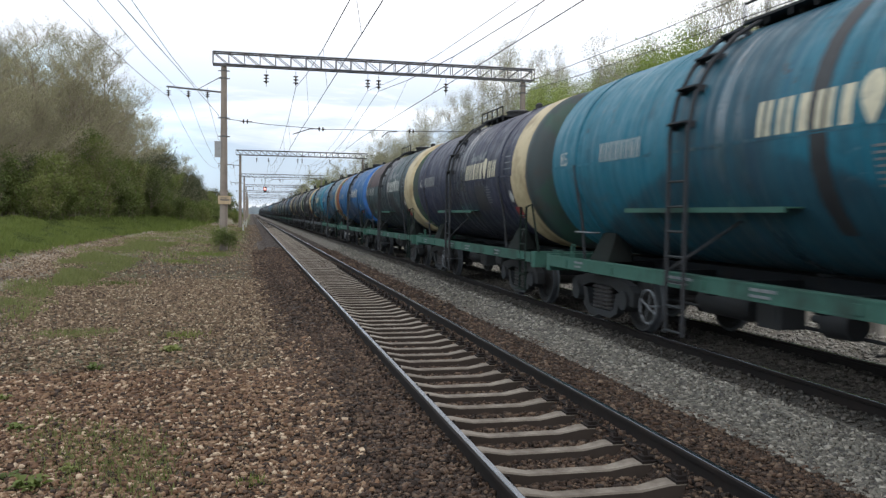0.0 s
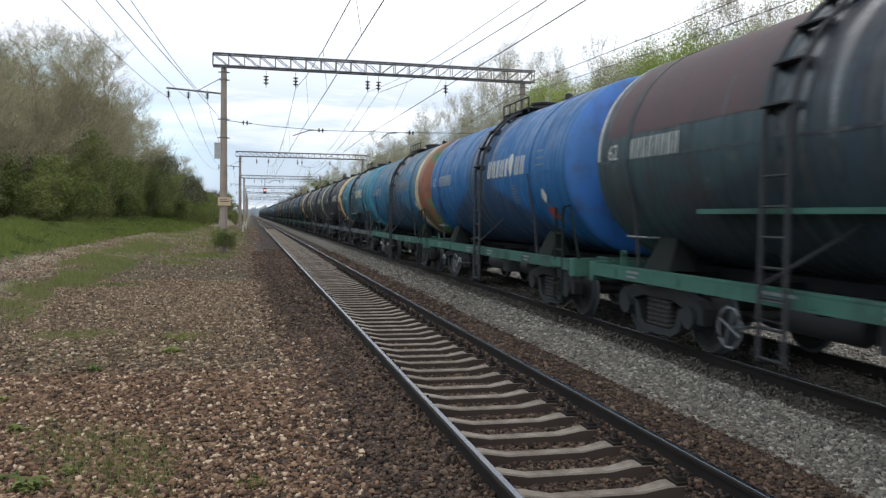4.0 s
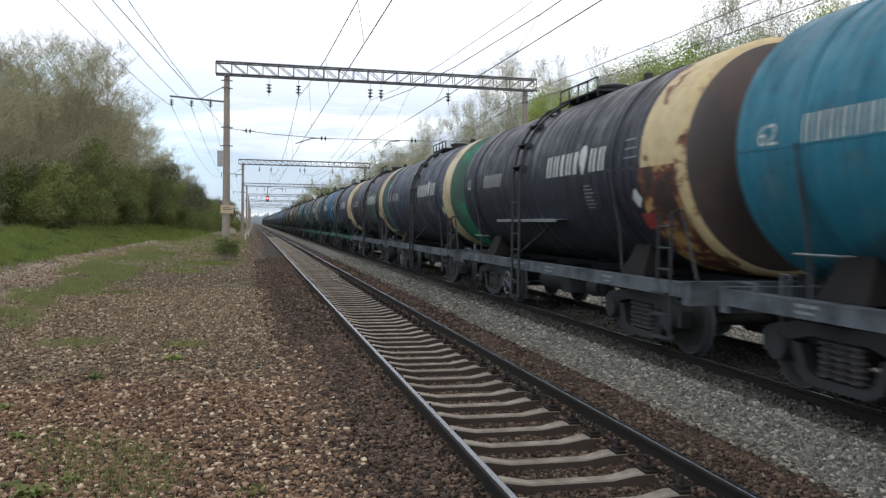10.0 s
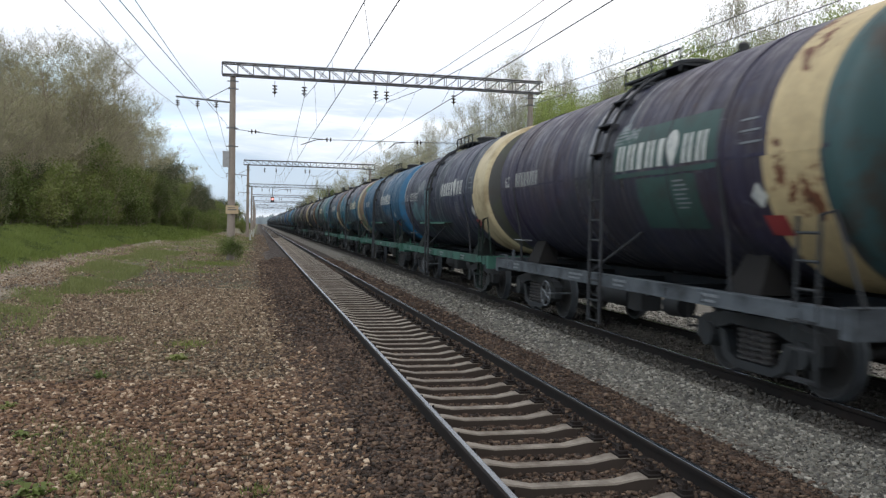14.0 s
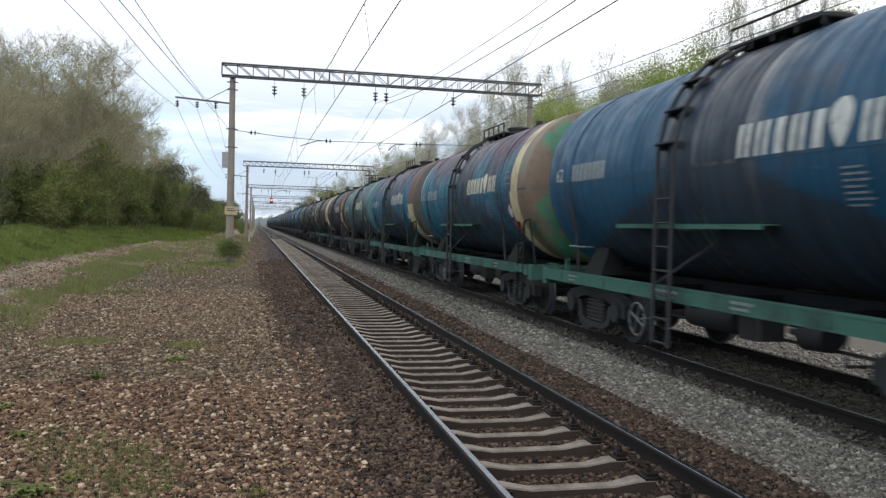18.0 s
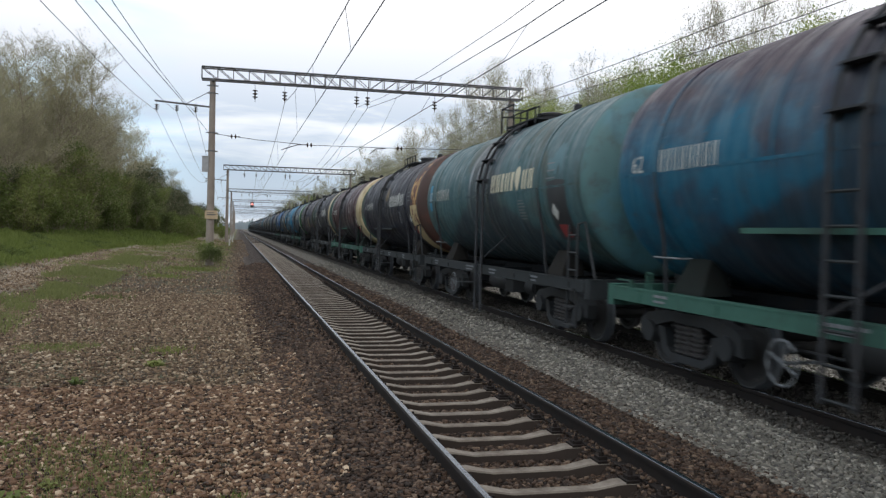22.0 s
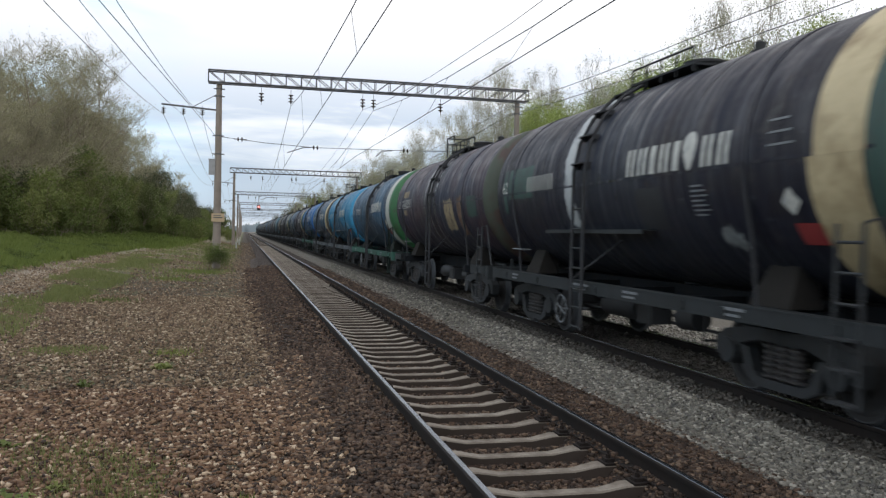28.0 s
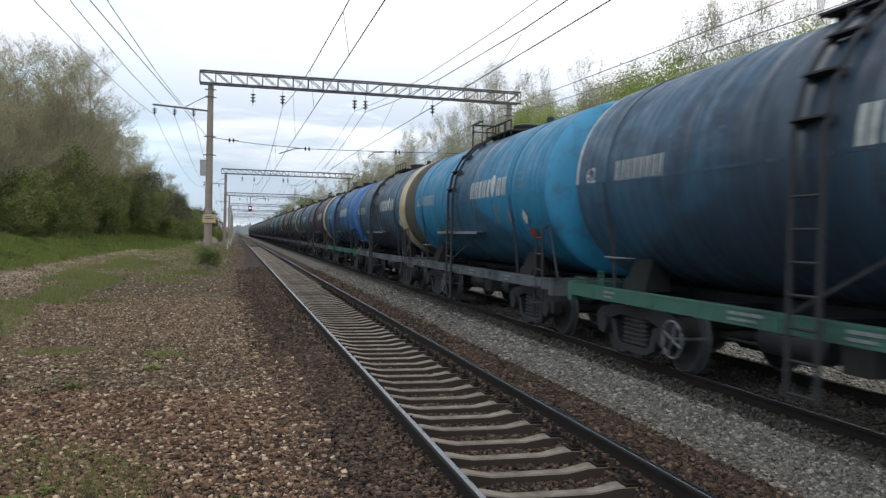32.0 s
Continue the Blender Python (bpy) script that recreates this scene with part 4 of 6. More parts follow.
def tank_wagon(label, paint, ring, cap, sill_tone, brand="white", code="62", seed=0, plates=True, detail=2, patches=(), guard=False, slim=False, mid=False, poles=False, narrow=False, low_ring=None, number=0.0, edge=False, lip=False, stub=False):
    """One four-axle tank wagon, its front end towards -y; mid: the ladder stands at half length and no rail runs along the flank; poles: it has no rungs below; stub: the frame is left out between the bogies. Returns the wagon and its wheelsets."""
    w = tagged(new("tank_wagon"), label, "tank wagon", "wagons of the goods train")
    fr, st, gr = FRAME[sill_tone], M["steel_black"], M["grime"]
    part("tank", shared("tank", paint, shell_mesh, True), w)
    part("end_cap", shared("front_cap", cap, lambda: cap_mesh(-1), True), w, "painted dished tank end")
    part("end_cap", shared("rear_cap", paint, lambda: cap_mesh(1), True), w)
    if ring:
        end = -HALF - 0.003 if lip else -4.80 if slim else -5.05 if ring is M["white_ring"] else -5.22
        start = -4.55 if narrow else -4.36
        key = "%d_%d" % (100 * end, 100 * start)
        part("end_band", shared("end_band" + key, ring, lambda: half_belt(end, start, RAD + 0.007, False), True), w, "broad painted band on the upper plates")
        part("end_band", shared("low_end_band" + key, low_ring or ring, lambda: half_belt(end + (0 if lip else 0.03), start + 0.09, RAD + 0.005, True), True), w, "broad painted band on the bottom plate")
        if lip:
            part("end_lip", shared("end_lip", ring, lip_mesh, True), w, "band paint carried onto the dished end")
        else:
            part("end_rim", shared("end_rim" + key, cap, lambda: belt_mesh(-HALF - 0.003, end, RAD + 0.003), True), w, "end paint carried onto the shell")
    if edge:
        part("white_edge", shared("white_edge", M["white_mark"], lambda: half_belt(HALF - 0.07, HALF - 0.01, RAD + 0.004, False), True), w, "thin white line round the rear edge")
    for y in (-3.45, 4.3):
        part("strap", shared("strap%d" % (y > 0), paint, lambda: strap_mesh(y), True), w)
    for y in (-3.45, 4.3):
        part("strap_rod", shared("strap_rod", M["ladder"], lambda: Shape().tube([(-RAD - 0.01, 0, 2.62), (-1.53, 0, 2.25), (-1.42, 0, 1.7), (-1.36, 0, 1.04)], 0.026, 6)), w, "", pose(0, y, 0))
    for y in (-3.46, 4.06):
        for d in (0, 180):
            part("saddle", shared("saddle", SADDLE[sill_tone], saddle_mesh), w, "", pose(0, y, 0, 0, 0, d))
    if detail > 1:
        for d in (0, 180):
            part("lap_seam", shared("lap_seam", paint, seam_mesh), w, "", pose(0, 0, 0, 0, 0, d))
        for y in (-2.2, 1.95):
            part("weld_seam", shared("weld_seam%d" % (y > 0), paint, lambda: belt_mesh(y - 0.02, y + 0.02, RAD + 0.006), True), w)
    for d in (0, 180):
        part("side_sill", shared("side_sill%d" % stub, fr, lambda: sill_mesh(((-5.5, -4.3), (4.5, 5.5)) if stub else ((-5.5, 5.5),))), w, "", pose(0, 0, 0, 0, 0, d))
    part("centre_sill", shared("centre_sill", M["soot"], spine_mesh), w)
    for y in (-5.59, 5.59):
        part("headstock", shared("headstock", fr, headstock_mesh), w, "", pose(0, y, 0))
    for y, q in ((-3.52, 0.10), (4.22, 0.10)) if stub else ((-3.52, 0.26), (-1.6, 0.06), (0.3, 0.06), (2.2, 0.06), (4.22, 0.26)):
        part("crossbar", shared("crossbar%d" % (q * 100), M["soot"], lambda: crossbar_mesh(q)), w, "", pose(0, y, 0))
    for d in (-1, 1):
        part("coupler", shared("coupler%d" % d, gr, lambda: coupler_mesh(d)), w, "cast automatic coupler")
        if detail > 1:
            part("brake_hose", shared("brake_hose%d" % d, gr, lambda: hose_mesh(d)), w, "black rubber brake hose")
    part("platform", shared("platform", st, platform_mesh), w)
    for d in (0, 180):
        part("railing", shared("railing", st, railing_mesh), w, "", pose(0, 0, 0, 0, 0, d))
    if guard:
        part("guard_frame", shared("guard_frame", st, guard_mesh), w, "", pose(0, -0.75 if mid else 0.0, 0))
    part("hatch", shared("hatch", gr, hatch_mesh, True), w, "round filling hatch with bolts")
    part("valve", shared("valve", gr, valve_mesh, True), w, "", pose(0.12, -1.25, -0.01))
    at = -0.17 if mid else 0.80
    for d in (0, 180):
        lad = part("ladder", shared("ladder_long" if poles else "ladder", M["ladder"], lambda: ladder_mesh(0.1 if poles else 0.32)), w, "", pose(0, at if d == 0 else -at, 0, 0, 0, d))
        for z in () if poles or d else np.arange(0.36, 2.4, 0.31):
            part("rung", shared("rung", FRAME["dark"], rung_mesh), lad, "", pose(0, 0, z))
        if detail > 1:
            for a in (8, 24, 40, 56):
                part("tread", shared("tread%d" % a, M["ladder"], lambda: step_mesh(a)), lad)
        if detail > 1 and d == 0:
            part("brace", shared("brace", M["ladder"], lambda: Shape().tube([(-1.64, 0.21, 1.1), (-1.25, -0.75, 1.74)], 0.02, 5)), lad, "slanting stay of the ladder")
    if not mid:
        part("ledge", shared("ledge", FRAME["pale"] if sill_tone == "grey" else fr, ledge_mesh), w, "narrow pale rail along the flank")
    if detail > 1:
        part("corner_bracket", shared("corner_bracket", fr, lambda: Shape().box(-1.50, -1.44, 5.05, 5.45, 1.16, 1.18).box(-1.50, -1.44, 5.05, 5.08, 1.06, 1.16)), w, "small bracket at the frame's corner")
        part("lifting_eye", shared("lifting_eye", fr, lambda: Shape().tube([(-1.47, 4.62, 1.06), (-1.47, 4.62, 1.30), (-1.47, 4.50, 1.30), (-1.47, 4.50, 1.06)], 0.02, 5)), w)
        part("grab_rail", shared("grab_rail", FRAME["pale"], lambda: Shape().tube([(-1.36, 4.42, 1.52), (-1.50, 4.40, 1.52), (-1.50, 3.75, 1.52), (-1.36, 3.73, 1.52)], 0.014, 5)), w, "thin pale grab rail")
    for y, d in ((-5.2, 0), (5.2, 180)):
        part("end_steps", shared("end_steps", FRAME["mossy"] if sill_tone == "green" else st, end_step_mesh), w, "", pose(0, y, 0, 0, 0, d))
    part("air_reservoir", shared("air_reservoir", gr, reservoir_mesh, True), w)
    part("brake_cylinder", shared("brake_cylinder", gr, cylinder_mesh, True), w)
    part("air_distributor", shared("air_distributor", gr, distributor_mesh), w)
    part("brake_rigging", shared("brake_rigging", gr, brake_rod_mesh), w)
    part("drain_valve", shared("drain_valve", gr, drain_mesh, True), w)
    if detail > 1 and not stub:
        part("handwheel", shared("handwheel", FRAME["pale"], handwheel_mesh), w, "spoked brake handwheel", pose(-1.52, 2.4 if mid else 1.75, 0.56))
    sets = []
    for y in (-3.52, 4.22):
        bo = part("bogie", shared("bolster", gr, bolster_mesh), w, "", pose(0, y, 0))
        for d in (-1, 1):
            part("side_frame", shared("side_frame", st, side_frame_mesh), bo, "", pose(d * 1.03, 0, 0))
            for q in (-0.22, 0.0, 0.22) if detail > 1 else ():
                part("spring", shared("spring", M["spring"], spring_mesh, True), bo, "", pose(d * 1.03, q, 0))
        part("brake_shoes", shared("brake_shoes", gr, shoe_mesh), bo)
        for q in (-0.925, 0.925):
            ws = part("wheelset", shared("wheelset", M["wheel"], wheelset_mesh, True), bo, "", pose(0, q, 0.475))
            sets.append(ws)
    if brand:
        mk = {"white": M["white_mark"], "cream": M["cream_mark"], "faded": M["grey_mark"]}[brand]
        lettering(w, mk)
    if code:
        digits(w, number)
        part("region_code", code85_me if code == "85" else code_me, w, "white painted code")
    if detail > 1 and not stub:
        for y, q in ((4.3, 0.34), (1.2, 0.62), (-0.6, 0.45), (-3.1, 0.4)):
            part("frame_lettering", shared("frame_lettering%d" % (q * 100), M["grey_mark"], lambda: frame_lines(q)), w, "faded white lettering on the sill", pose(0, y, 0))
    if plates:
        part("small_lettering", shared("small_lettering", M["grey_mark"], lambda: lines_mesh(-2.33, -0.18, 7, 0.36, 0.06)), w, "small white lines of lettering")
        part("small_lettering", shared("small_lettering_end", M["grey_mark"], lambda: lines_mesh(-3.85, 0.42, 3, 0.42, 0.13)), w, "small white lines of lettering")
        part("hazard_diamond", shared("hazard_diamond", M["white_mark"], lambda: diamond_mesh(-4.16, -0.44, 0.15)), w, "white diamond placard")
        part("red_plate", shared("red_plate", M["red_plate"], lambda: placard_mesh(-4.12, -0.92, 0.36, 0.25)), w, "red warning plate")
    for tone, words, *place in patches:
        part("paint_patch", patch_mesh(*place, seed, 0.10 if "smear" in words else 0.05 if "spilt" in words or "torn" in words else 0.012).mesh("paint_patch", M[tone]), w, words)
    return w, sets


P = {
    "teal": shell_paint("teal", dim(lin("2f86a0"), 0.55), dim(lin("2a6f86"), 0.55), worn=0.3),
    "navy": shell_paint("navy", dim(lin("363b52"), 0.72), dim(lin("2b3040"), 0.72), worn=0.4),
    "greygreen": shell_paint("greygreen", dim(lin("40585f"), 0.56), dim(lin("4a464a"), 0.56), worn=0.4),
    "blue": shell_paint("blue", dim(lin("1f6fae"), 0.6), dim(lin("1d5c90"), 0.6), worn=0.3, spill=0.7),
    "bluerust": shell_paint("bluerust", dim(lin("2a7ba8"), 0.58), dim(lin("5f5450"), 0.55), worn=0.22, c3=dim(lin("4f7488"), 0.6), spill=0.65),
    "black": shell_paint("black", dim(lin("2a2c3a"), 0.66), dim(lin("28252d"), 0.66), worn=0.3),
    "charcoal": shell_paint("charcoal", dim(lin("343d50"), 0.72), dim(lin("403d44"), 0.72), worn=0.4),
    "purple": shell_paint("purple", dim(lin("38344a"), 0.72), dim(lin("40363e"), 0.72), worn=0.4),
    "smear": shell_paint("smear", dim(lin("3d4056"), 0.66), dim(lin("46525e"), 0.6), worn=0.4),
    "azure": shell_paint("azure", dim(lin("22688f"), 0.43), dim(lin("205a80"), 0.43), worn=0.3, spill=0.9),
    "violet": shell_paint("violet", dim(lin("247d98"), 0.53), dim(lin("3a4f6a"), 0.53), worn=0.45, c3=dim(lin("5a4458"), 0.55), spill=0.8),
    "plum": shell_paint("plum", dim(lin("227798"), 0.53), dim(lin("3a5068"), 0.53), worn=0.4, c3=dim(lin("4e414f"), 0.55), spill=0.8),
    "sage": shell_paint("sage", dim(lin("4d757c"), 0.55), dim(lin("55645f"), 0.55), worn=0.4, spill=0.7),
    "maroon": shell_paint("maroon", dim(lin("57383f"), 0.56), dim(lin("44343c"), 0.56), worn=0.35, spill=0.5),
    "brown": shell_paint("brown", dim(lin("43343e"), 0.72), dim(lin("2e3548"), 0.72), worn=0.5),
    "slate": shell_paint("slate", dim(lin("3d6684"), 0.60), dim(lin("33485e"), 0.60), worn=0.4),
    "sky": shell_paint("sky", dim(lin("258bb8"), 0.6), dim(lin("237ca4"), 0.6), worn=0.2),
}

# the train, from the wagons that pass first to those still far off
WAGONS = [
    (-13, "teal", None, ("2f7d96", "2a5f70"), "green", "white", "62"),
    (-12, "navy", "cream", ("2f4a40", "3b3b40"), "grey", "white", "62"),
    (-11, "teal", None, ("2f7d96", "2a5f70"), "green", "cream", "85"),
    (-10, "navy", "cream", ("2c4a40", "2f3a3c"), "green", "cream", "62"),
    (-9, "greygreen", "cream", ("2b4a38", "33403a"), "green", "white", "62"),
    (-8, "blue", None, ("2a66b4", "2a5f9c"), "green", "white", "62"),
    (-7, "bluerust", "cream", ("3f6f4a", "7a4c38"), "green", "faded", "62"),
    (-6, "teal", None, ("2f86a0", "2a6f86"), "grey", "cream", "62"),
    (-5, "black", "cream_rust", ("4a3a34", "3a3230"), "grey", "white", "62"),
    (-4, "charcoal", "cream", ("1f7054", "2c4a3e"), "grey", "white", "62"),
    (-3, "purple", "cream_rust", ("3b3a36", "2f4a4c"), "grey", "white", "62"),
    (-2, "smear", "cream", ("43463a", "3a3a38"), "green", "white", "62"),
    (-1, "azure", None, ("1f628c", "1d5678"), "green", "white", "62"),
    (0, "violet", "cream", ("3a7a5e", "6a5a4a"), "green", "cream", "62"),
    (1, "plum", "rust_band", ("3a4a46", "4a4640"), "green", "white", "62"),
    (2, "sage", None, ("4a7680", "46686a"), "dark", "cream", "62"),
    (3, "black", "orange_ring", ("54342a", "3c2620"), "dark", "white", "62"),
    (4, "maroon", "cream", ("2f6a58", "3a4440"), "green", "", "62"),
    (5, "black", "cream", ("574a3e", "2c4540"), "dark", "white", "62"),
    (6, "brown", None, ("46342f", "3a4238"), "dark", "", "62"),
    (7, "slate", "white_ring", ("306a3d", "2a5c38"), "green", "white", "62"),
    (8, "sky", None, ("2f8ebb", "2c7fa6"), "grey", "white", "62"),
    (9, "slate", "cream", ("3a3a3a", "444038"), "grey", "white", "62"),
    (10, "blue", None, ("2a66b4", "2a5f9c"), "green", "white", "62"),
    (11, "purple", "cream", ("3f3a38", "2f4f4e"), "grey", "white", "62"),
    (12, "slate", None, ("3f4f66", "37414f"), "grey", "white", "62"),
    (13, "greygreen", "cream", ("2f5a40", "33463c"), "grey", "white", "62"),
    (14, "black", None, ("33323a", "2a2a30"), "grey", "white", "62"),
    (15, "navy", "cream", ("2c4a40", "2f3a3c"), "grey", "white", "62"),
    (16, "teal", None, ("2f86a0", "2a6f86"), "grey", "white", "62"),
    (17, "charcoal", "white_ring", ("3a3a3a", "444038"), "grey", "white", "62"),
    (18, "brown", None, ("4a3a38", "6a5648"), "grey", "", "62"),
]
WORDS = {"teal": "teal blue", "navy": "dark navy", "greygreen": "dark grey-green", "blue": "bright blue", "bluerust": "rusty faded blue", "black": "sooty black", "charcoal": "charcoal grey", "purple": "dark purplish", "smear": "pale-smeared dark slate", "azure": "deep blue", "violet": "faded violet-blue", "plum": "blue and plum", "sage": "grey-green teal", "maroon": "dull maroon", "brown": "dark brown", "slate": "slate blue", "sky": "light blue"}
RINGS = {"cream": "with a cream end band", "cream_rust": "with a rust-stained cream end band", "rust_band": "with a rust-brown end band", "orange_ring": "with an orange-rusted end band", "white_ring": "with a white end band", None: "with a plain end"}


M["daub_green"] = plain("green_daub", dim(lin("35605a"), 0.5), 0.6, 0.0, lin("26302f"), 2.5, 1.0)
M["daub_white"] = plain("white_daub", lin("7d8284"), 0.7, 0.0, lin("43484e"), 5.0, 1.0)
M["daub_cream"] = plain("torn_cream_panel", lin("8a7c62"), 0.7, 0.0, lin("4c3d30"), 4.0, 1.0)
M["daub_spill"] = plain("spilt_white_paint", lin("a9adb0"), 0.6, 0.0, lin("565c64"), 3.0, 0.9)
M["daub_rust"] = plain("torn_rusty_panel", lin("6b5240"), 0.75, 0.0, lin("3a2a22"), 4.0, 1.0)
M["daub_dark"] = plain("dark_daub", lin("24262b"), 0.6, 0.0, lin("333538"), 2.5, 0.8)
M["daub_maroon"] = plain("maroon_top_paint", dim(lin("54383c"), 0.6), 0.65, 0.0, lin("2c2a30"), 1.2, 0.9)
M["daub_cyan"] = plain("fresh_cyan_paint", dim(lin("2f8fb4"), 0.75), 0.6, 0.0, lin("2a6a84"), 3.0, 0.6)
M["daub_teal"] = plain("pale_teal_daub", lin("4a6e76"), 0.6, 0.0, lin("2f444c"), 2.5, 1.0)
PATCHES = {
    -11: [("daub_dark", "dark stripe down the flank", -1.5, -1.75, -1.1, 1.5)],
    -10: [("daub_white", "white smears over the lettering", -1.0, -2.2, 0.46, 0.60), ("daub_dark", "dark overpainted panel", -1.4, -2.3, -0.75, -0.15)],
    -9: [("daub_maroon", "maroon paint over the upper plates", 5.0, 1.25, 0.35, 1.9), ("daub_white", "white smears over the lettering", -0.9, -2.6, 0.56, 0.70), ("daub_dark", "dark overpainted panel", -1.5, -2.0, -1.1, -0.06), ("daub_dark", "dark overpainted panel", -3.35, -3.75, -1.2, 0.6)],
    -7: [("daub_teal", "pale teal smear", -3.9, -4.3, -0.2, 0.5)],
    -4: [("daub_dark", "dark overpainted panel", -1.2, -1.9, -0.7, -0.1)],
    -3: [("daub_green", "green repainted panel behind the lettering", -0.55, -3.45, -0.08, 0.62), ("daub_green", "green repainted panel", -1.3, -2.9, -0.85, -0.12), ("daub_white", "white smear", -0.6, -1.3, 0.42, 0.62)],
    -2: [("daub_teal", "pale teal smear", 4.0, 2.9, -0.7, -0.15), ("daub_teal", "pale teal smear", 2.7, 1.9, -1.0, -0.3), ("daub_white", "white smear", 2.9, 1.9, 0.25, 0.55), ("daub_teal", "pale teal smear", 1.8, 1.1, -0.6, 0.4)],
    -1: [("daub_white", "small white scuff", 1.1, 0.6, -0.85, -0.75)],
    2: [("daub_cyan", "fresh cyan repair patch", 4.98, 4.72, -0.25, 0.45), ("daub_dark", "dark soot patch at the strap", -3.9, -4.7, -1.0, 0.1), ("daub_teal", "pale teal smear", -3.9, -4.6, 0.25, 0.6)],
    3: [("daub_cream", "rusty cream smear", 0.0, -0.5, 0.3, 0.6)],
    5: [("daub_green", "green repainted panel", 4.6, 3.2, -0.12, 0.50), ("daub_green", "green repainted panel", 4.9, 4.7, -0.4, 0.5), ("daub_dark", "dark overpainted panel", -0.9, -1.6, -0.75, -0.15), ("daub_spill", "white paint spilt down the flank beside the ladder", 1.62, 1.22, -0.7, 2.1), ("daub_white", "torn white label", -2.7, -3.1, -1.0, -0.75)],
    6: [("daub_cream", "cream overpainted label", 4.2, 3.35, 0.36, 0.56), ("daub_cream", "cream overpainted label", 4.0, 3.5, -0.22, -0.06), ("daub_cream", "torn cream panel", -1.6, -2.55, -0.75, 0.05), ("daub_rust", "rusty torn panel", -2.95, -3.5, -0.9, 0.1), ("daub_green", "green repainted panel", -3.9, -4.7, -0.4, 0.1)],
    7: [("daub_dark", "dark overpainted panel", -3.7, -4.2, -0.9, -0.3)],
    8: [("daub_white", "white label", -3.2, -3.5, -0.6, -0.3)],
}


def far_loop():
    """Plain repeats of the far end of the train."""
    pool = ["black", "charcoal", "navy", "slate", "brown", "teal", "purple", "blue"]
    r = random.Random(4)
    return [(n, r.choice(pool), r.choice(["cream", None, None, "white_ring"]), ("3a3a3a", "444038"), "grey", "", "") for n in range(19, 36)]


TRAIN = []
for n, paint, ring, cap, frame_tone, brand, code in WAGONS + far_loop():
    wag, sets = tank_wagon("%s oil tank wagon %s" % (WORDS[paint], RINGS[ring]), P[paint], M[ring] if ring else None, cap_paint(*cap), frame_tone, brand, code,
                           seed=n, plates=n < 19 and n != 6, detail=2 if n < 12 else 1, patches=PATCHES.get(n, ()), guard=n in (2, 6, 8), slim=n in (-7, 0), mid=n in (-8, -7, -4, -3, 2, 6, 7), poles=n in (-7, 2), narrow=n == 5, low_ring={1: M["cream"], -5: M["orange_ring"], 3: M["cream_rust"]}.get(n), number={-11: -0.9, -5: -0.75, 5: -0.75, 7: -0.25}.get(n, 0.0), edge=n in (-9, -4, -2, 0, 4, 7), lip=n in (-9, -5, -2, 4), stub=n == 6)
    if n == 4:
        part("emblem", emblem_mesh(-2.0, 0.32, 0.34).mesh("emblem", M["white_mark"]), wag, "plain white ring emblem")
    if n in (-8, -7):
        for y in (3.295, 5.145):
            part("chalk_mark", shared("chalk_mark", M["white_mark"], lambda: Shape().tube([(-1.175, 0.17 * math.cos(a), 0.475 + 0.17 * math.sin(a)) for a in (0.3, 0.8, 1.3, 1.8, 2.3, 2.8)], 0.022, 5)), wag, "white painted arc on the axle box", pose(0, y, 0))
    TRAIN.append((n, wag, sets))


# ---- catenary ----
def lattice(x0, x1, z0, z1, y, w):
    """A box truss beam: four chords with posts and diagonals on both faces."""
    out = []
    n = 22
    step = (x1 - x0) / n
    for yy in (y - w, y + w):
        for z in (z0, z1):
            out.append(("chord", [(x0, yy, z), (x1, yy, z)], 0.045))
        for i in range(n + 1):
            x = x0 + i * step
            out.append(("post", [(x, yy, z0), (x, yy, z1)], 0.022))
            if i < n:
                a, b = (z1, z0) if i < n / 2 else (z0, z1)
                out.append(("diagonal", [(x, yy, a), (x + step, yy, b)], 0.02))
    return out


def insulator_mesh():
    s = Shape().tube([(0, 0, 0), (0, 0, -0.32)], 0.012, 6)
    for i in range(3):
        z = -0.34 - i * 0.17
        s.turn([(z, 0.03), (z - 0.02, 0.13), (z - 0.06, 0.14), (z - 0.08, 0.05), (z - 0.16, 0.035)], 12, "z")
    return s.tube([(0, 0, -0.82), (0, 0, -0.98)], 0.012, 6)


ins_me = insulator_mesh().mesh("insulator", M["insulator"], True)
ins_flat = Shape()
for i in range(2):
    ins_flat.turn([(i * 0.2, 0.03), (i * 0.2 + 0.03, 0.12), (i * 0.2 + 0.07, 0.12), (i * 0.2 + 0.10, 0.03)], 12, "x")
ins_flat.tube([(-0.15, 0, 0), (0.5, 0, 0)], 0.018, 6)
ins_side_me = ins_flat.mesh("insulator", M["insulator"], True)

LEFT, RIGHT, TOP, LOW = -3.86, 12.75, 10.18, 9.55


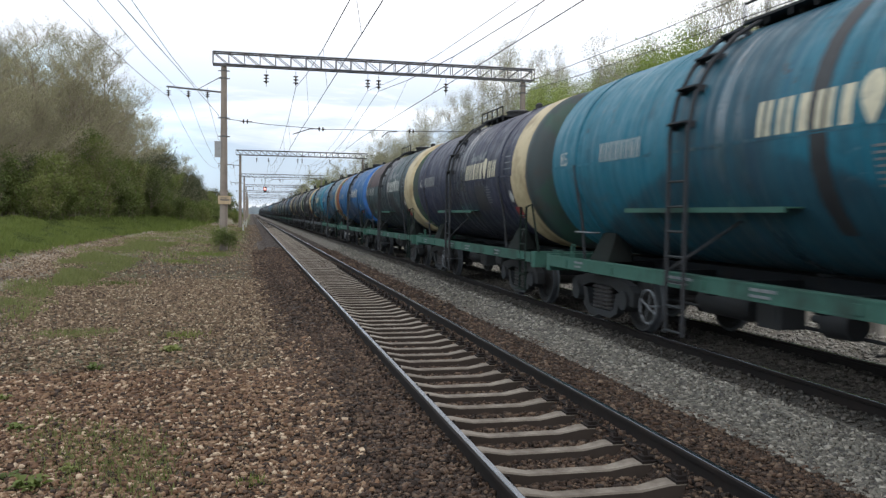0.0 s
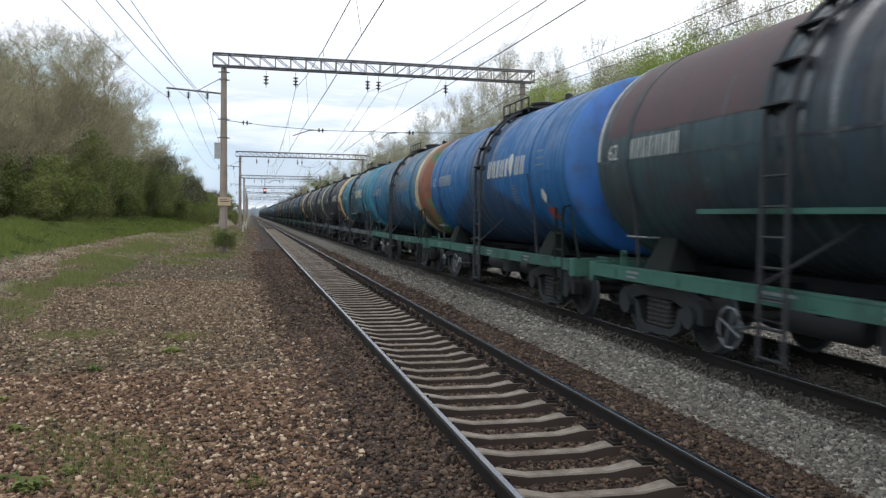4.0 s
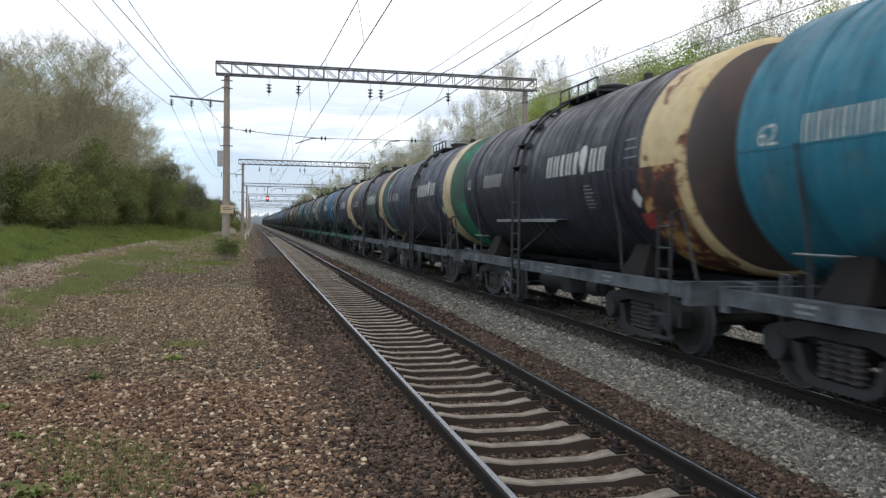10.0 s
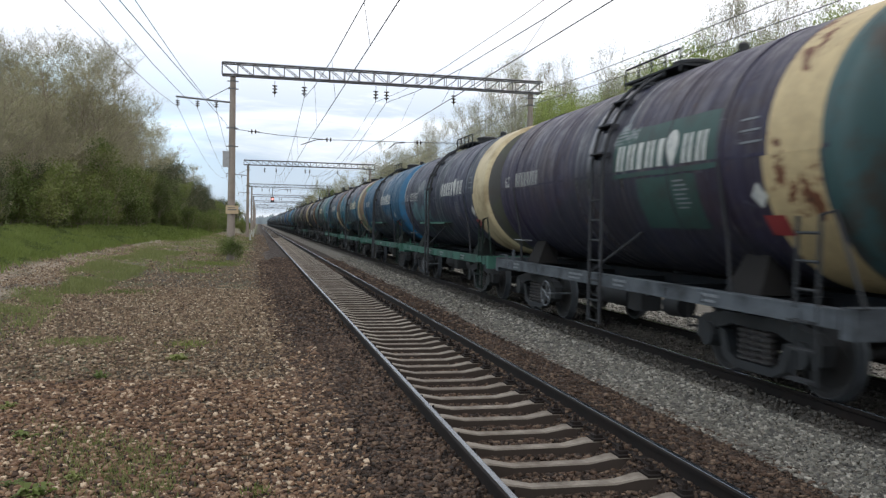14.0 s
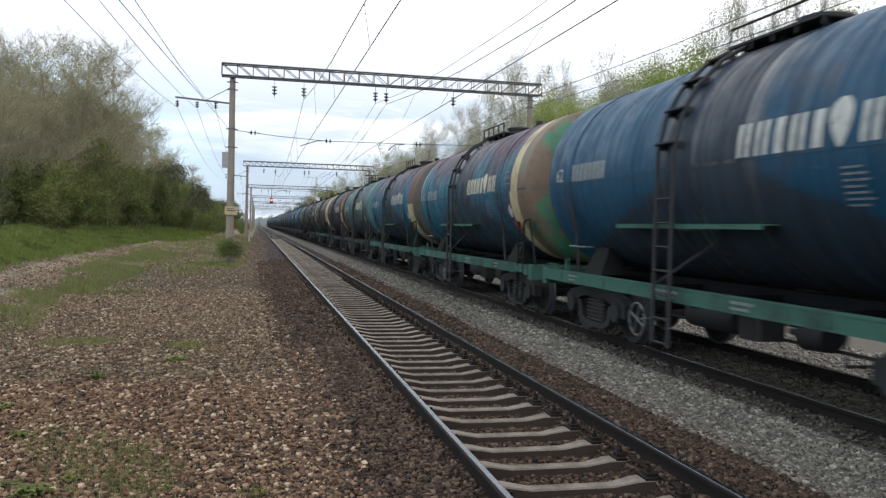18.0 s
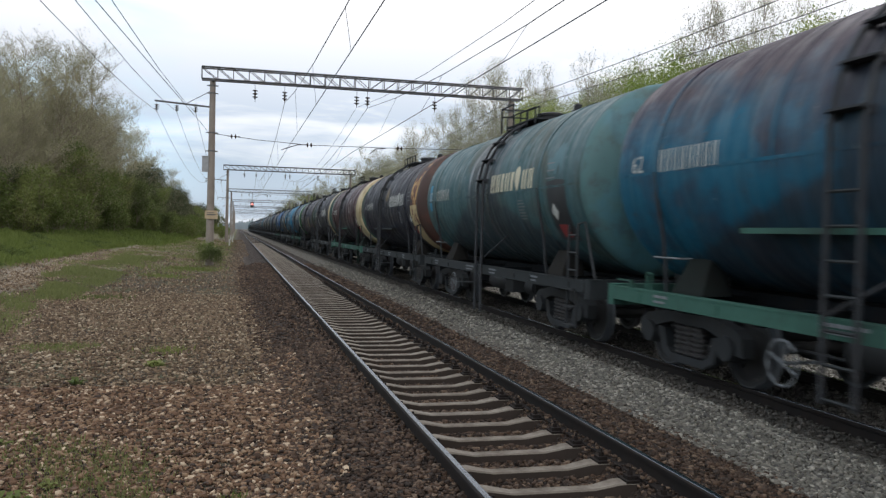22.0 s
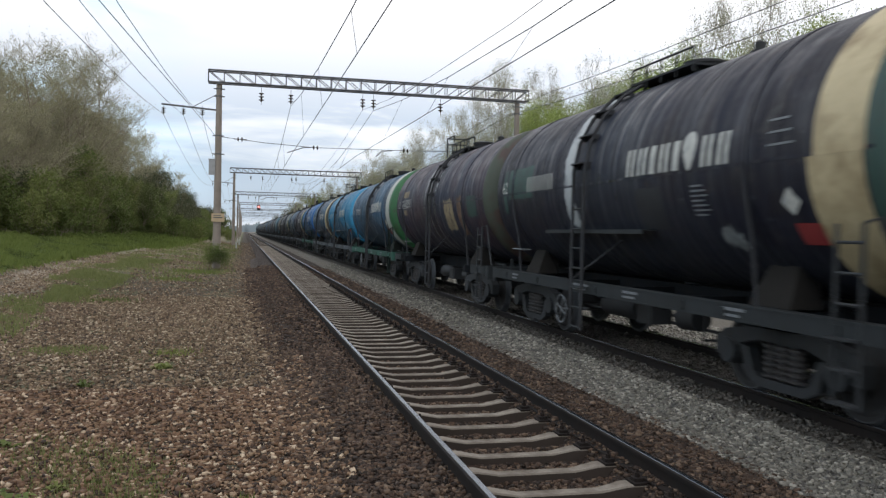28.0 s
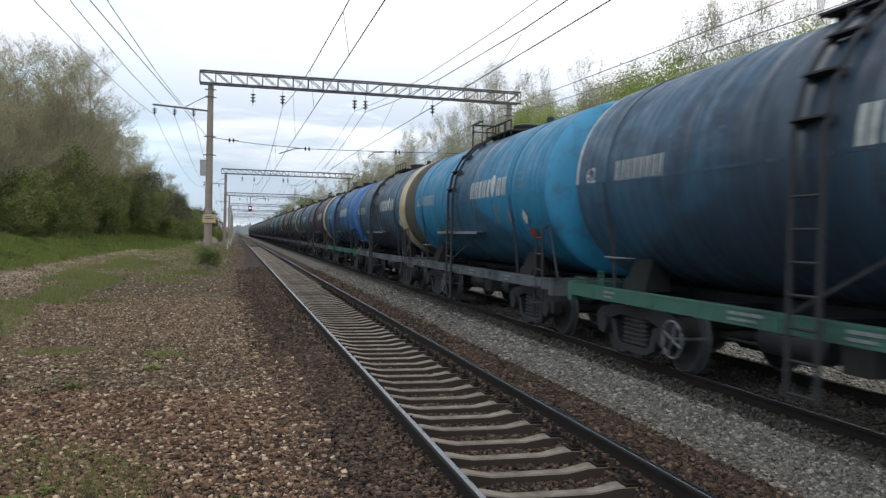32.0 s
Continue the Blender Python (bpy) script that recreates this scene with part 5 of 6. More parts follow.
def gantry(y, near):
    g = tagged(new("catenary_gantry"), "steel lattice gantry on concrete poles carrying the overhead wires", "gantry", "gantries over the tracks")
    g.matrix_basis = pose(0, y, 0)
    for x, base in ((LEFT, -0.15), (RIGHT, -0.1)):
        s = Shape().turn([(base - 0.3, 0.22), (LOW, 0.145)], 20, "z", (x, 0, 0))
        p = part("pole", s.mesh("pole", M["pole"], True), g, "tapered grey concrete pole")
        for z in (LOW - 0.35, LOW - 0.75, 6.72, 5.75):
            r = 0.22 - 0.075 * (z / LOW) + 0.02
            part("clamp", Shape().turn([(z, r), (z + 0.07, r)], 16, "z", (x, 0, 0)).box(x - r - 0.12, x + r + 0.12, -0.03, 0.03, z + 0.01, z + 0.06).mesh("clamp", M["truss"]), p)
    beam = part("beam", Shape().box(LEFT - 0.1, LEFT + 0.1, -0.3, 0.3, LOW - 0.1, LOW + 0.02).box(RIGHT - 0.1, RIGHT + 0.1, -0.3, 0.3, LOW - 0.1, LOW + 0.02).mesh("beam", M["truss"]), g, "box-lattice crossbeam")
    rods = lattice(-4.42, 13.35, LOW, TOP, 0, 0.25)
    if near:
        for kind, pts, r in rods:
            part(kind, Shape().tube(pts, r, 4).mesh(kind, M["truss"]), beam)
    else:
        s = Shape()
        for kind, pts, r in rods:
            s.tube(pts, r * 1.3, 4)
        part("lattice", s.mesh("lattice", M["truss"]), beam)
    for x in (-1.68, -0.12, 3.78, 4.38, 8.2):
        part("insulator", ins_me, g, "string of dark disc insulators", pose(x, 0, LOW - 0.05))
    # cross span wire with its insulators and the two registration arms
    part("cross_wire", Shape().tube([(LEFT, 0, 6.72), (-1.5, 0, 6.50), (1.2, 0, 6.36), (6.2, 0, 6.42), (RIGHT, 0, 6.6)], 0.016, 5).mesh("cross_wire", M["wire"]), g)
    for x, z in ((-2.9, 6.62), (1.1, 6.36), (6.1, 6.42)):
        part("insulator", ins_side_me, g, "pair of dark disc insulators", pose(x, 0, z))
    for x in (0.0, TRACK2):
        d = 0.25 if x == 0 else -0.25
        part("registration_arm", Shape().tube([(x + 1.15, 0, 6.38), (x + 0.6, 0, 6.34), (x - d, 0, 6.03)], 0.028, 6).mesh("registration_arm", M["truss"]), g, "curved steel arm holding the contact wire")
    # feeder bracket on the field side
    arm = part("feeder_arm", Shape().tube([(-6.75, 0, 8.28), (LEFT, 0, 8.10)], 0.05, 6).tube([(-5.2, 0, 8.2), (LEFT, 0, 9.0)], 0.02, 5).mesh("feeder_arm", M["truss"]), g)
    for x in (-6.65, -5.65, -4.7):
        part("insulator", ins_me, arm, "string of dark disc insulators", pose(x, 0, 8.3, 0, 0, 0) @ Matrix.Diagonal((0.8, 0.8, 0.62, 1)))
    return g


GANTRY_Y = [45 + 69 * i for i in range(7)]
gantries = [gantry(y, i == 0) for i, y in enumerate(GANTRY_Y)]

# things on the nearest pole
box = tagged(new("relay_box", Shape().box(-0.17, 0.17, -0.12, 0.12, -0.40, 0.40, 0.02).box(-0.19, 0.19, -0.14, 0.14, 0.40, 0.43).mesh("relay_box", M["box"])), "grey metal cabinet strapped to the concrete pole", "cabinet")
box.matrix_basis = pose(LEFT - 0.30, 45 - 0.05, 5.08)
sg = tagged(new("pole_sign", Shape().box(-0.36, 0.30, -0.015, 0.015, -0.22, 0.22).mesh("pole_sign", M["sign"])), "faded yellow-orange rectangular sign on the pole", "sign")
sg.matrix_basis = pose(LEFT + 0.08, 45 - 0.26, 2.42)
part("lettering", Shape().box(-0.26, 0.2, -0.02, -0.016, -0.03, 0.03).box(-0.26, 0.12, -0.02, -0.016, 0.08, 0.12).mesh("lettering", M["truss"]), sg, "dark lines of lettering")


# short white marker posts along the shoulder
post_me = Shape().box(-0.09, 0.09, -0.09, 0.09, -0.4, 0.72, 0.02).prism([(-0.09, 0.72), (0.09, 0.72), (0.0, 0.80)], -0.09, 0.09, "y").mesh("marker_post", M["white_ring"])
for x, y in ((-3.3, 96), (-3.1, 118), (-3.5, 140), (-3.2, 163)):
    tagged(new("marker_post", post_me), "short white concrete marker post on the shoulder", "post", "marker posts").matrix_basis = pose(x, y, float(ground_z(x, y)))

# a light signal hung under the third gantry
sig = tagged(new("signal_lamp", Shape().box(-0.35, 0.35, -0.05, 0.05, -0.6, 0.6, 0.02).tube([(0, 0, 0.6), (0, 0, 2.7)], 0.05, 6).mesh("signal_lamp", M["steel_black"])), "black railway light signal with a lit red lamp", "railway signal")
sig.matrix_basis = pose(0.55, 182.75, 6.85)
k = Tree("red_lens", 0.2)
k.b.inputs["Base Color"].default_value = (0.9, 0.1, 0.08, 1)
k.b.inputs["Emission Color"].default_value = (1.0, 0.30, 0.26, 1)
k.b.inputs["Emission Strength"].default_value = 3.2
part("lens", Shape().turn([(-0.14, 0.19), (-0.06, 0.22), (-0.05, 0.22)], 20, "y", (0, 0, 0.12)).mesh("lens", k.m), sig, "glowing red lens")


# ---- overhead wires ----
def wire(name, label, pts, r):
    ob = tagged(new(name, Shape().tube(pts, r, 5).mesh(name, M["wire"])), label, "wire", "overhead wires")
    return ob


def spans(x, z, sag, y_list, zig=0.0):
    pts = []
    for i in range(len(y_list) - 1):
        a, b = y_list[i], y_list[i + 1]
        n = 8 if b < 300 else 3
        for j in range(n):
            f = j / n
            pts.append((x + zig * (1 - 2 * (i % 2)) * (1 - 2 * f), a + (b - a) * f, z - sag * 4 * f * (1 - f)))
    pts.append((x, y_list[-1], z))
    return pts


SUP = [-24] + GANTRY_Y
for x, cx0, zig in ((-0.12, 0.05, 0.05), (4.38, 3.82, 0.35)):
    wire("contact_wire", "thin dark contact wire over the track", spans(cx0, 6.0, 0.05, SUP, zig), 0.013)
    mw = wire("messenger_wire", "sagging messenger wire above the contact wire", spans(x, 8.55, 1.7, SUP, 0), 0.014)
    for i in range(4):
        a, b = SUP[i], SUP[i + 1]
        for j in range(1, 8):
            f = j / 8
            y = a + (b - a) * f
            cx = cx0 + zig * (1 - 2 * (i % 2)) * (1 - 2 * f)
            part("dropper", Shape().tube([(cx, y, 6.0 - 0.2 * f * (1 - f)), (x, y, 8.55 - 6.8 * f * (1 - f))], 0.006, 4).mesh("dropper", M["wire"]), mw)
wire("messenger_wire", "second messenger wire over the train's track", spans(3.78, 8.55, 1.7, SUP, 0), 0.009)
for x, xn, sag in ((-6.65, -6.65, 1.3), (-5.65, -6.3, 1.3), (-4.7, -5.9, 1.25)):
    first = [(xn + (x - xn) * (p[1] + 24) / 69, p[1], p[2]) for p in spans(x, 7.75, sag, SUP[:2])]
    wire("line_wire", "thin line wire on the bracket insulators", first[:-1] + spans(x, 7.75, 1.2, GANTRY_Y), 0.010)
for z, sag in ((8.7, 0.9), (9.2, 0.7)):
    wire("feeder_wire", "dark feeder wire behind the train", spans(12.2, z, sag, SUP), 0.014)
wire("stay_wire", "stay wire running past the concrete pole", [(-7.6, -16, 6.5), (-5.6, 20, 6.76), (-4.25, 45, 7.05), (LEFT, 52, 6.9)], 0.012)

# ---- plants ----
def leafy(name, tones, size=1.6, deep=0.75, through_light=0.35):
    k = Tree(name, 0.75)
    isl, n = k.island(), k.noise(size, 4, 0.7)
    c = k.mix(isl, lin(tones[0]), lin(tones[1]))
    c = k.mix(k.ramp(n, 0.35, 0.7), c, lin(tones[2]))
    one = k.random()
    c = k.mix(k.ramp(one, 0.5, 1.0, 0.0, 0.7), c, lin(tones[3]))
    c = k.mix(k.ramp(one, 0.5, 0.0, 0.0, deep), c, dim(lin(tones[0]), 0.7))
    k.colour(c)
    thin, both = k.n.new("ShaderNodeBsdfTranslucent"), k.n.new("ShaderNodeMixShader")
    k.l.new(c, thin.inputs["Color"])
    both.inputs["Fac"].default_value = through_light
    k.l.new(k.b.outputs["BSDF"], both.inputs[1])
    k.l.new(thin.outputs["BSDF"], both.inputs[2])
    k.l.new(both.outputs["Shader"], k.n["Material Output"].inputs["Surface"])
    return k.m


M["leaf_green"] = leafy("spring_leaves", ["4f5e2a", "6c7a3e", "5f6c34", "7c804a"])
M["leaf_dark"] = leafy("shade_leaves", ["39412a", "4c5234", "424a2e", "55553a"])
M["leaf_bud"] = leafy("budding_leaves", ["8a8862", "a3a07c", "96936e", "a8a586"])
M["leaf_birch"] = leafy("pale_birch_buds", ["8f9070", "a3a484", "999a7a", "a8a68c"])
M["twig"] = plain("twigs", lin("9a927e"), 0.95, 0.0, lin("736b59"), 2)
M["twig_pale"] = plain("pale_twigs", lin("978e82"), 0.95, 0.0, lin("6e665e"), 2)
M["grass_blade"] = leafy("grass_blades", ["465720", "6a7a36", "57692b", "7c8248"], 0.6)

M["grass_dry"] = leafy("trodden_grass", ["666c40", "828852", "727848", "928e66"], 0.6)


def limb_set(seed, height, trunk_r, spread, levels=4, low=0.2, kids=(9, 6, 5)):
    """Segments (from, to, r0, r1, level) of a tree: a leading stem with limbs, branches and twigs."""
    r = random.Random(seed)
    segs, tips = [], []

    def grow(p, d, length, rad, level):
        n = 5 if level == 0 else 3
        q = p.copy()
        pts = [q.copy()]
        for i in range(n):
            d = (d + Vector((r.uniform(-1, 1), r.uniform(-1, 1), r.uniform(-0.4, 0.7))) * (0.10 if level == 0 else 0.20)).normalized()
            nq = q + d * (length / n)
            segs.append((q.copy(), nq.copy(), rad * (1 - 0.8 * i / n), rad * (1 - 0.8 * (i + 1) / n), level))
            q = nq
            pts.append(q.copy())
        if level >= levels - 1:
            tips.append((pts[1], pts[-1]))
            return
        for j in range(kids[min(level, len(kids) - 1)]):
            f = r.uniform(low if level == 0 else 0.25, 1.0)
            i = min(int(f * n), n - 1)
            s = pts[i].lerp(pts[i + 1], f * n - i)
            a = r.uniform(0, 6.28)
            out = Vector((math.cos(a), math.sin(a), r.uniform(0.2, 1.1))).normalized()
            nd = (out * spread + d * (1 - spread)).normalized()
            grow(s, nd, length * r.uniform(0.30, 0.5) * (1.15 - 0.5 * f if level == 0 else 1), rad * (1 - 0.8 * f) * 0.55, level + 1)

    grow(Vector((0, 0, 0)), Vector((r.uniform(-0.05, 0.05), r.uniform(-0.05, 0.05), 1)).normalized(), height, trunk_r, 0)
    return segs, tips


def limb_arrays(segs, thin=0.0):
    """Three-sided prisms for all segments."""
    a = np.array([s[0][:] for s in segs])
    b = np.array([s[1][:] for s in segs])
    r0 = np.maximum(np.array([s[2] for s in segs]), thin)
    r1 = np.maximum(np.array([s[3] for s in segs]), thin)
    d = b - a
    d /= np.linalg.norm(d, axis=1)[:, None] + 1e-9
    ref = np.where(np.abs(d[:, 2:3]) < 0.9, np.array([[0, 0, 1.0]]), np.array([[1.0, 0, 0]]))
    s = np.cross(d, ref)
    s /= np.linalg.norm(s, axis=1)[:, None]
    u = np.cross(s, d)
    vs = []
    for c, r in ((a, r0), (b, r1)):
        for j in range(3):
            t = 2 * math.pi * j / 3
            vs.append(c + (s * math.cos(t) + u * math.sin(t)) * r[:, None])
    v = np.stack(vs, 1).reshape(-1, 3)
    k0 = (np.arange(len(segs)) * 6)[:, None, None]
    f = np.array([(0, 1, 4, 3), (1, 2, 5, 4), (2, 0, 3, 5)])[None] + k0
    return v, f.reshape(-1, 4)


def leaf_arrays(tips, per, size, rg, jitter=0.35):
    """Small folded leaf sprays scattered along the twigs."""
    a = np.array([t[0][:] for t in tips])
    b = np.array([t[1][:] for t in tips])
    a, b = np.repeat(a, per, 0), np.repeat(b, per, 0)
    f = rg.uniform(0, 1.1, (len(a), 1))
    c = a + (b - a) * f + rg.normal(0, jitter, a.shape)
    n = len(c)
    d1 = rg.normal(0, 1, (n, 3))
    d1 /= np.linalg.norm(d1, axis=1)[:, None]
    d2 = np.cross(d1, rg.normal(0, 1, (n, 3)))
    d2 /= np.linalg.norm(d2, axis=1)[:, None]
    s = size * rg.uniform(0.6, 1.4, (n, 1))
    v = np.stack([c - d1 * s, c + d2 * s * 0.5, c + d1 * s, c - d2 * s * 0.5], 1).reshape(-1, 3)
    k0 = (np.arange(n) * 4)[:, None]
    return v, np.array([[0, 1, 2, 3]]) + k0


def tree_kind(seed, height, trunk_r, spread, leaf, per, size, bark, twig, low=0.2, kids=(10, 6, 5), thin=0.008, jitter=0.35):
    segs, tips = limb_set(seed, height, trunk_r, spread, 4, low, kids)
    big = [s for s in segs if s[4] <= 1]
    small = [s for s in segs if s[4] > 1]
    rg = np.random.default_rng(seed)
    tm = quick("trunk", *limb_arrays(big, thin * 2.2), bark, True)
    bm_ = quick("bare_crown", *limb_arrays(small, thin), twig)
    lm_ = quick("leaf_crown", *leaf_arrays(tips, per, size, rg, jitter), leaf) if per else None
    return tm, bm_, lm_


def plant(name, kind, m, label, category="tree", group="trees along the railway"):
    t = tagged(new(name, kind[0]), label, category, group)
    t.matrix_basis = m
    part("bare_crown", kind[1], t)
    if kind[2]:
        part("leaf_crown", kind[2], t)
    return t


BARE = [tree_kind(10 + i, 17, 0.23, 0.72, M["leaf_bud"], 7, 0.065, M["bark"], M["twig"], 0.18, (22, 8, 6), 0.011, 0.25) for i in range(4)]
SPARSE = [tree_kind(30 + i, 14, 0.14, 0.42, M["leaf_birch"], 22, 0.046, M["birch"], M["twig_pale"], 0.2, (20, 7, 4), 0.008, 0.3) for i in range(3)]
M["leaf_fresh"] = leafy("fresh_leaves", ["75883f", "92a454", "82944a", "9ea866"], 1.6, 0.25, 0.5)
FRESH = [tree_kind(55 + i, 11, 0.15, 0.6, M["leaf_fresh"], 60, 0.066, M["bark"], M["twig"], 0.12, (16, 7, 4), 0.009, 0.5) for i in range(3)]
GREEN = [tree_kind(50 + i, 11, 0.15, 0.6, M["leaf_green"], 10, 0.13, M["bark"], M["twig"], 0.12, (16, 7, 4), 0.009, 0.45) for i in range(3)]
DARK = [tree_kind(70 + i, 9, 0.14, 0.65, M["leaf_dark"], 8, 0.12, M["bark"], M["twig"], 0.05, (16, 7, 4), 0.009, 0.55) for i in range(3)]
BUSH = [tree_kind(90 + i, 3.6, 0.05, 0.75, M["leaf_green"], 7, 0.09, M["bark"], M["twig"], 0.02, (14, 7, 4), 0.006, 0.3) for i in range(3)]

rt = random.Random(21)


def grove(kinds, n, xr, yr, sr, name, label, category="tree"):
    for i in range(n):
        x, y, s = rt.uniform(*xr), rt.uniform(*yr), rt.uniform(*sr)
        z = float(ground_z(x, y)) - 0.1
        m = pose(x, y, z, rt.uniform(-3, 3), rt.uniform(-3, 3), rt.uniform(0, 360)) @ Matrix.Diagonal((s, s, s * rt.uniform(0.92, 1.1), 1))
        plant(name, rt.choice(kinds), m, label, category)


# the wood on the field side: bare tall trees, darker growth under them
grove(BARE, 24, (-30, -21), (64, 82), (0.50, 0.63), "bare_tree", "tall bare tree with brown twigs just budding at the wood's edge")
grove(BARE, 36, (-30, -20), (80, 128), (0.68, 0.87), "bare_tree", "tall bare tree with brown twigs just budding at the wood's edge")
grove(BARE, 3, (-21.5, -19), (94, 108), (0.80, 0.90), "bare_tree", "tall bare tree with brown twigs just budding at the wood's edge")
for x, y, s in ((-22.5, 103, 1.12), (-23, 118, 1.14), (-23, 136, 1.05)):
    plant("bare_tree", BARE[int(y) % 4], pose(x, y, 0.6, 0, 0, y * 40) @ Matrix.Diagonal((s, s, s, 1)), "tall bare tree with pale budding twigs at the wood's edge")
grove(BARE, 16, (-48, -30), (50, 150), (0.42, 0.56), "bare_tree", "tall bare tree with brown twigs deep in the wood")
grove(DARK, 34, (-24, -18.5), (50, 130), (0.30, 0.50), "leafy_tree", "dark green leafy tree in the undergrowth of the wood")
grove(GREEN, 40, (-20.5, -16.5), (84, 170), (0.36, 0.66), "young_tree", "young tree in fresh green leaf at the wood's edge")
grove(DARK, 46, (-25, -16.5), (115, 300), (0.5, 1.15), "wood_tree", "dark green tree of the wood receding along the line")
grove(BARE, 26, (-32, -22), (120, 300), (0.7, 1.0), "bare_tree", "bare tree of the wood receding along the line")
grove(BARE, 80, (-28, -20.5), (55, 150), (0.28, 0.50), "sapling", "bare brown sapling in the undergrowth of the wood")
grove(BUSH, 120, (-22, -16), (60, 165), (0.35, 1.25), "bush", "green bush at the edge of the wood", "bush")
# behind the train
grove(FRESH, 30, (18.5, 26), (12, 36), (0.58, 0.74), "green_tree", "tree in fresh green leaf behind the train")
grove(FRESH, 34, (18.5, 26), (32, 62), (0.62, 0.80), "green_tree", "tree in fresh green leaf behind the train")
grove(SPARSE, 15, (18, 25), (24, 58), (0.58, 0.76), "slender_tree", "slender pale tree with thin budding branches behind the train")
grove(SPARSE, 13, (17.5, 26), (56, 76), (0.62, 0.86), "slender_tree", "slender pale tree with thin budding branches behind the train")
grove(SPARSE, 15, (18, 27), (74, 112), (0.62, 0.80), "slender_tree", "slender pale tree with thin budding branches behind the train")
grove(SPARSE, 17, (18, 30), (100, 150), (0.64, 0.80), "slender_tree", "slender pale tree with thin budding branches behind the train")
grove(FRESH, 8, (18, 28), (60, 110), (0.5, 0.66), "green_tree", "tree in fresh green leaf behind the train")
grove(SPARSE + GREEN, 44, (17, 30), (130, 330), (0.7, 1.05), "slender_tree", "slender tree beyond the train along the line")
grove(DARK, 30, (-40, -14), (300, 560), (0.9, 1.3), "wood_tree", "distant dark tree of the wood")
grove(DARK + SPARSE, 30, (16, 50), (320, 560), (0.9, 1.2), "wood_tree", "distant tree beyond the tracks")
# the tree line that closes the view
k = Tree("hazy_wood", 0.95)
# the air's haze over the distance is mixed into this pale blue-grey
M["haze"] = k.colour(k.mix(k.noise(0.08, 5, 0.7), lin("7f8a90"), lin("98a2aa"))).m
sh, r0 = Shape(), random.Random(8)
for i in range(240):
    x = -420 + i * 3.5
    h = r0.uniform(6, 13) + 5 * math.sin(i * 0.21)
    sh.prism([(x - 3, -2), (x + 3, -2), (x + 2.2, h * 0.7), (x + 0.6, h), (x - 1.2, h * 0.85), (x - 2.6, h * 0.5)], 1180 + r0.uniform(-8, 8), 1190, "y")
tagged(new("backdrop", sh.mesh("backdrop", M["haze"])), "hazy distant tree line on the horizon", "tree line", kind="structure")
# low growth beside the line in the distance
grove(BUSH, 60, (-17, -9), (120, 300), (0.4, 0.9), "bush", "green bush beside the wood along the line", "bush")
grove(BUSH, 26, (-9, -4.6), (125, 330), (0.3, 0.7), "bush", "low green bush beside the distant track", "bush")
grove(GREEN + DARK, 14, (-16, -8), (230, 420), (0.4, 0.7), "young_tree", "small green tree beside the distant track")
# the tuft at the pole's foot
for i in range(3):
    plant("bush", BUSH[i % 3], pose(LEFT - 0.35 + 0.35 * i, 44.2 - 0.3 * i, -0.2, 0, 0, 70 * i) @ Matrix.Diagonal((0.3, 0.3, 0.26, 1)), "small dark weed bush at the foot of the concrete pole", "bush")


# grass: tufts of blades along the bank, the strip and the weedy patches
def lumps(x, y):
    """Uneven growth: 0.25 to 1.25 over a few metres."""
    a = np.sin(x * 1.7 + 2.1 * np.sin(y * 0.31)) + np.sin(y * 0.83 + 1.3 * np.sin(x * 0.9)) + 0.7 * np.sin(x * 3.9 + y * 2.3)
    return np.clip(0.75 + 0.28 * a, 0.25, 1.25)


def sprays(name, n, x0, x1, y0, y1, top, size, label):
    """Broad leaves at all heights of the weeds, thicker where the growth is rank."""
    x, y = rng.uniform(x0, x1, n), rng.uniform(y0, y1, n)
    g = np.clip(lumps(x + 3, y * 1.2) - 0.6, 0, 1)
    keep = g > 0.05
    x, y, g = x[keep], y[keep], g[keep]
    n = len(x)
    c = np.stack([x, y, ground_z(x, y) + g * top * rng.uniform(0.1, 1.0, n)], -1)
    d1, d2 = rng.normal(0, 1, (n, 3)), rng.normal(0, 1, (n, 3))
    d1[:, 2] *= 0.6
    d1 /= np.linalg.norm(d1, axis=1)[:, None]
    d2 = np.cross(d1, d2)
    d2 /= np.linalg.norm(d2, axis=1)[:, None]
    s = size * rng.uniform(0.6, 1.5, (n, 1))
    v = np.stack([c - d1 * s, c + d2 * s * 0.5, c + d1 * s, c - d2 * s * 0.5], 1).reshape(-1, 3)
    return tagged(new(name, quick(name, v, np.array([[0, 1, 2, 3]]) + (np.arange(n) * 4)[:, None], M["leaf_green"])), label, "weeds", kind="stuff")


def blades(name, x, y, h, label, tone="grass_blade"):
    n = len(x)
    a = rng.uniform(0, 6.28, n)
    w = h * 0.10
    z = ground_z(x, y)
    lx, ly = rng.normal(0, 0.35, n) * h, rng.normal(0, 0.35, n) * h
    v = np.stack([np.stack([x - np.cos(a) * w, y - np.sin(a) * w, z], -1), np.stack([x + np.cos(a) * w, y + np.sin(a) * w, z], -1), np.stack([x + lx, y + ly, z + h], -1)], 1).reshape(-1, 3)
    f = (np.arange(n) * 3)[:, None] + np.array([[0, 1, 2]])
    return tagged(new(name, quick(name, v, f, M[tone])), label, "grass", kind="stuff")


def tufts(n, x0, x1, y0, y1, per, spread):
    cx, cy = rng.uniform(x0, x1, n), rng.uniform(y0, y1, n)
    return np.repeat(cx, per) + rng.normal(0, spread, n * per), np.repeat(cy, per) + rng.normal(0, spread, n * per)


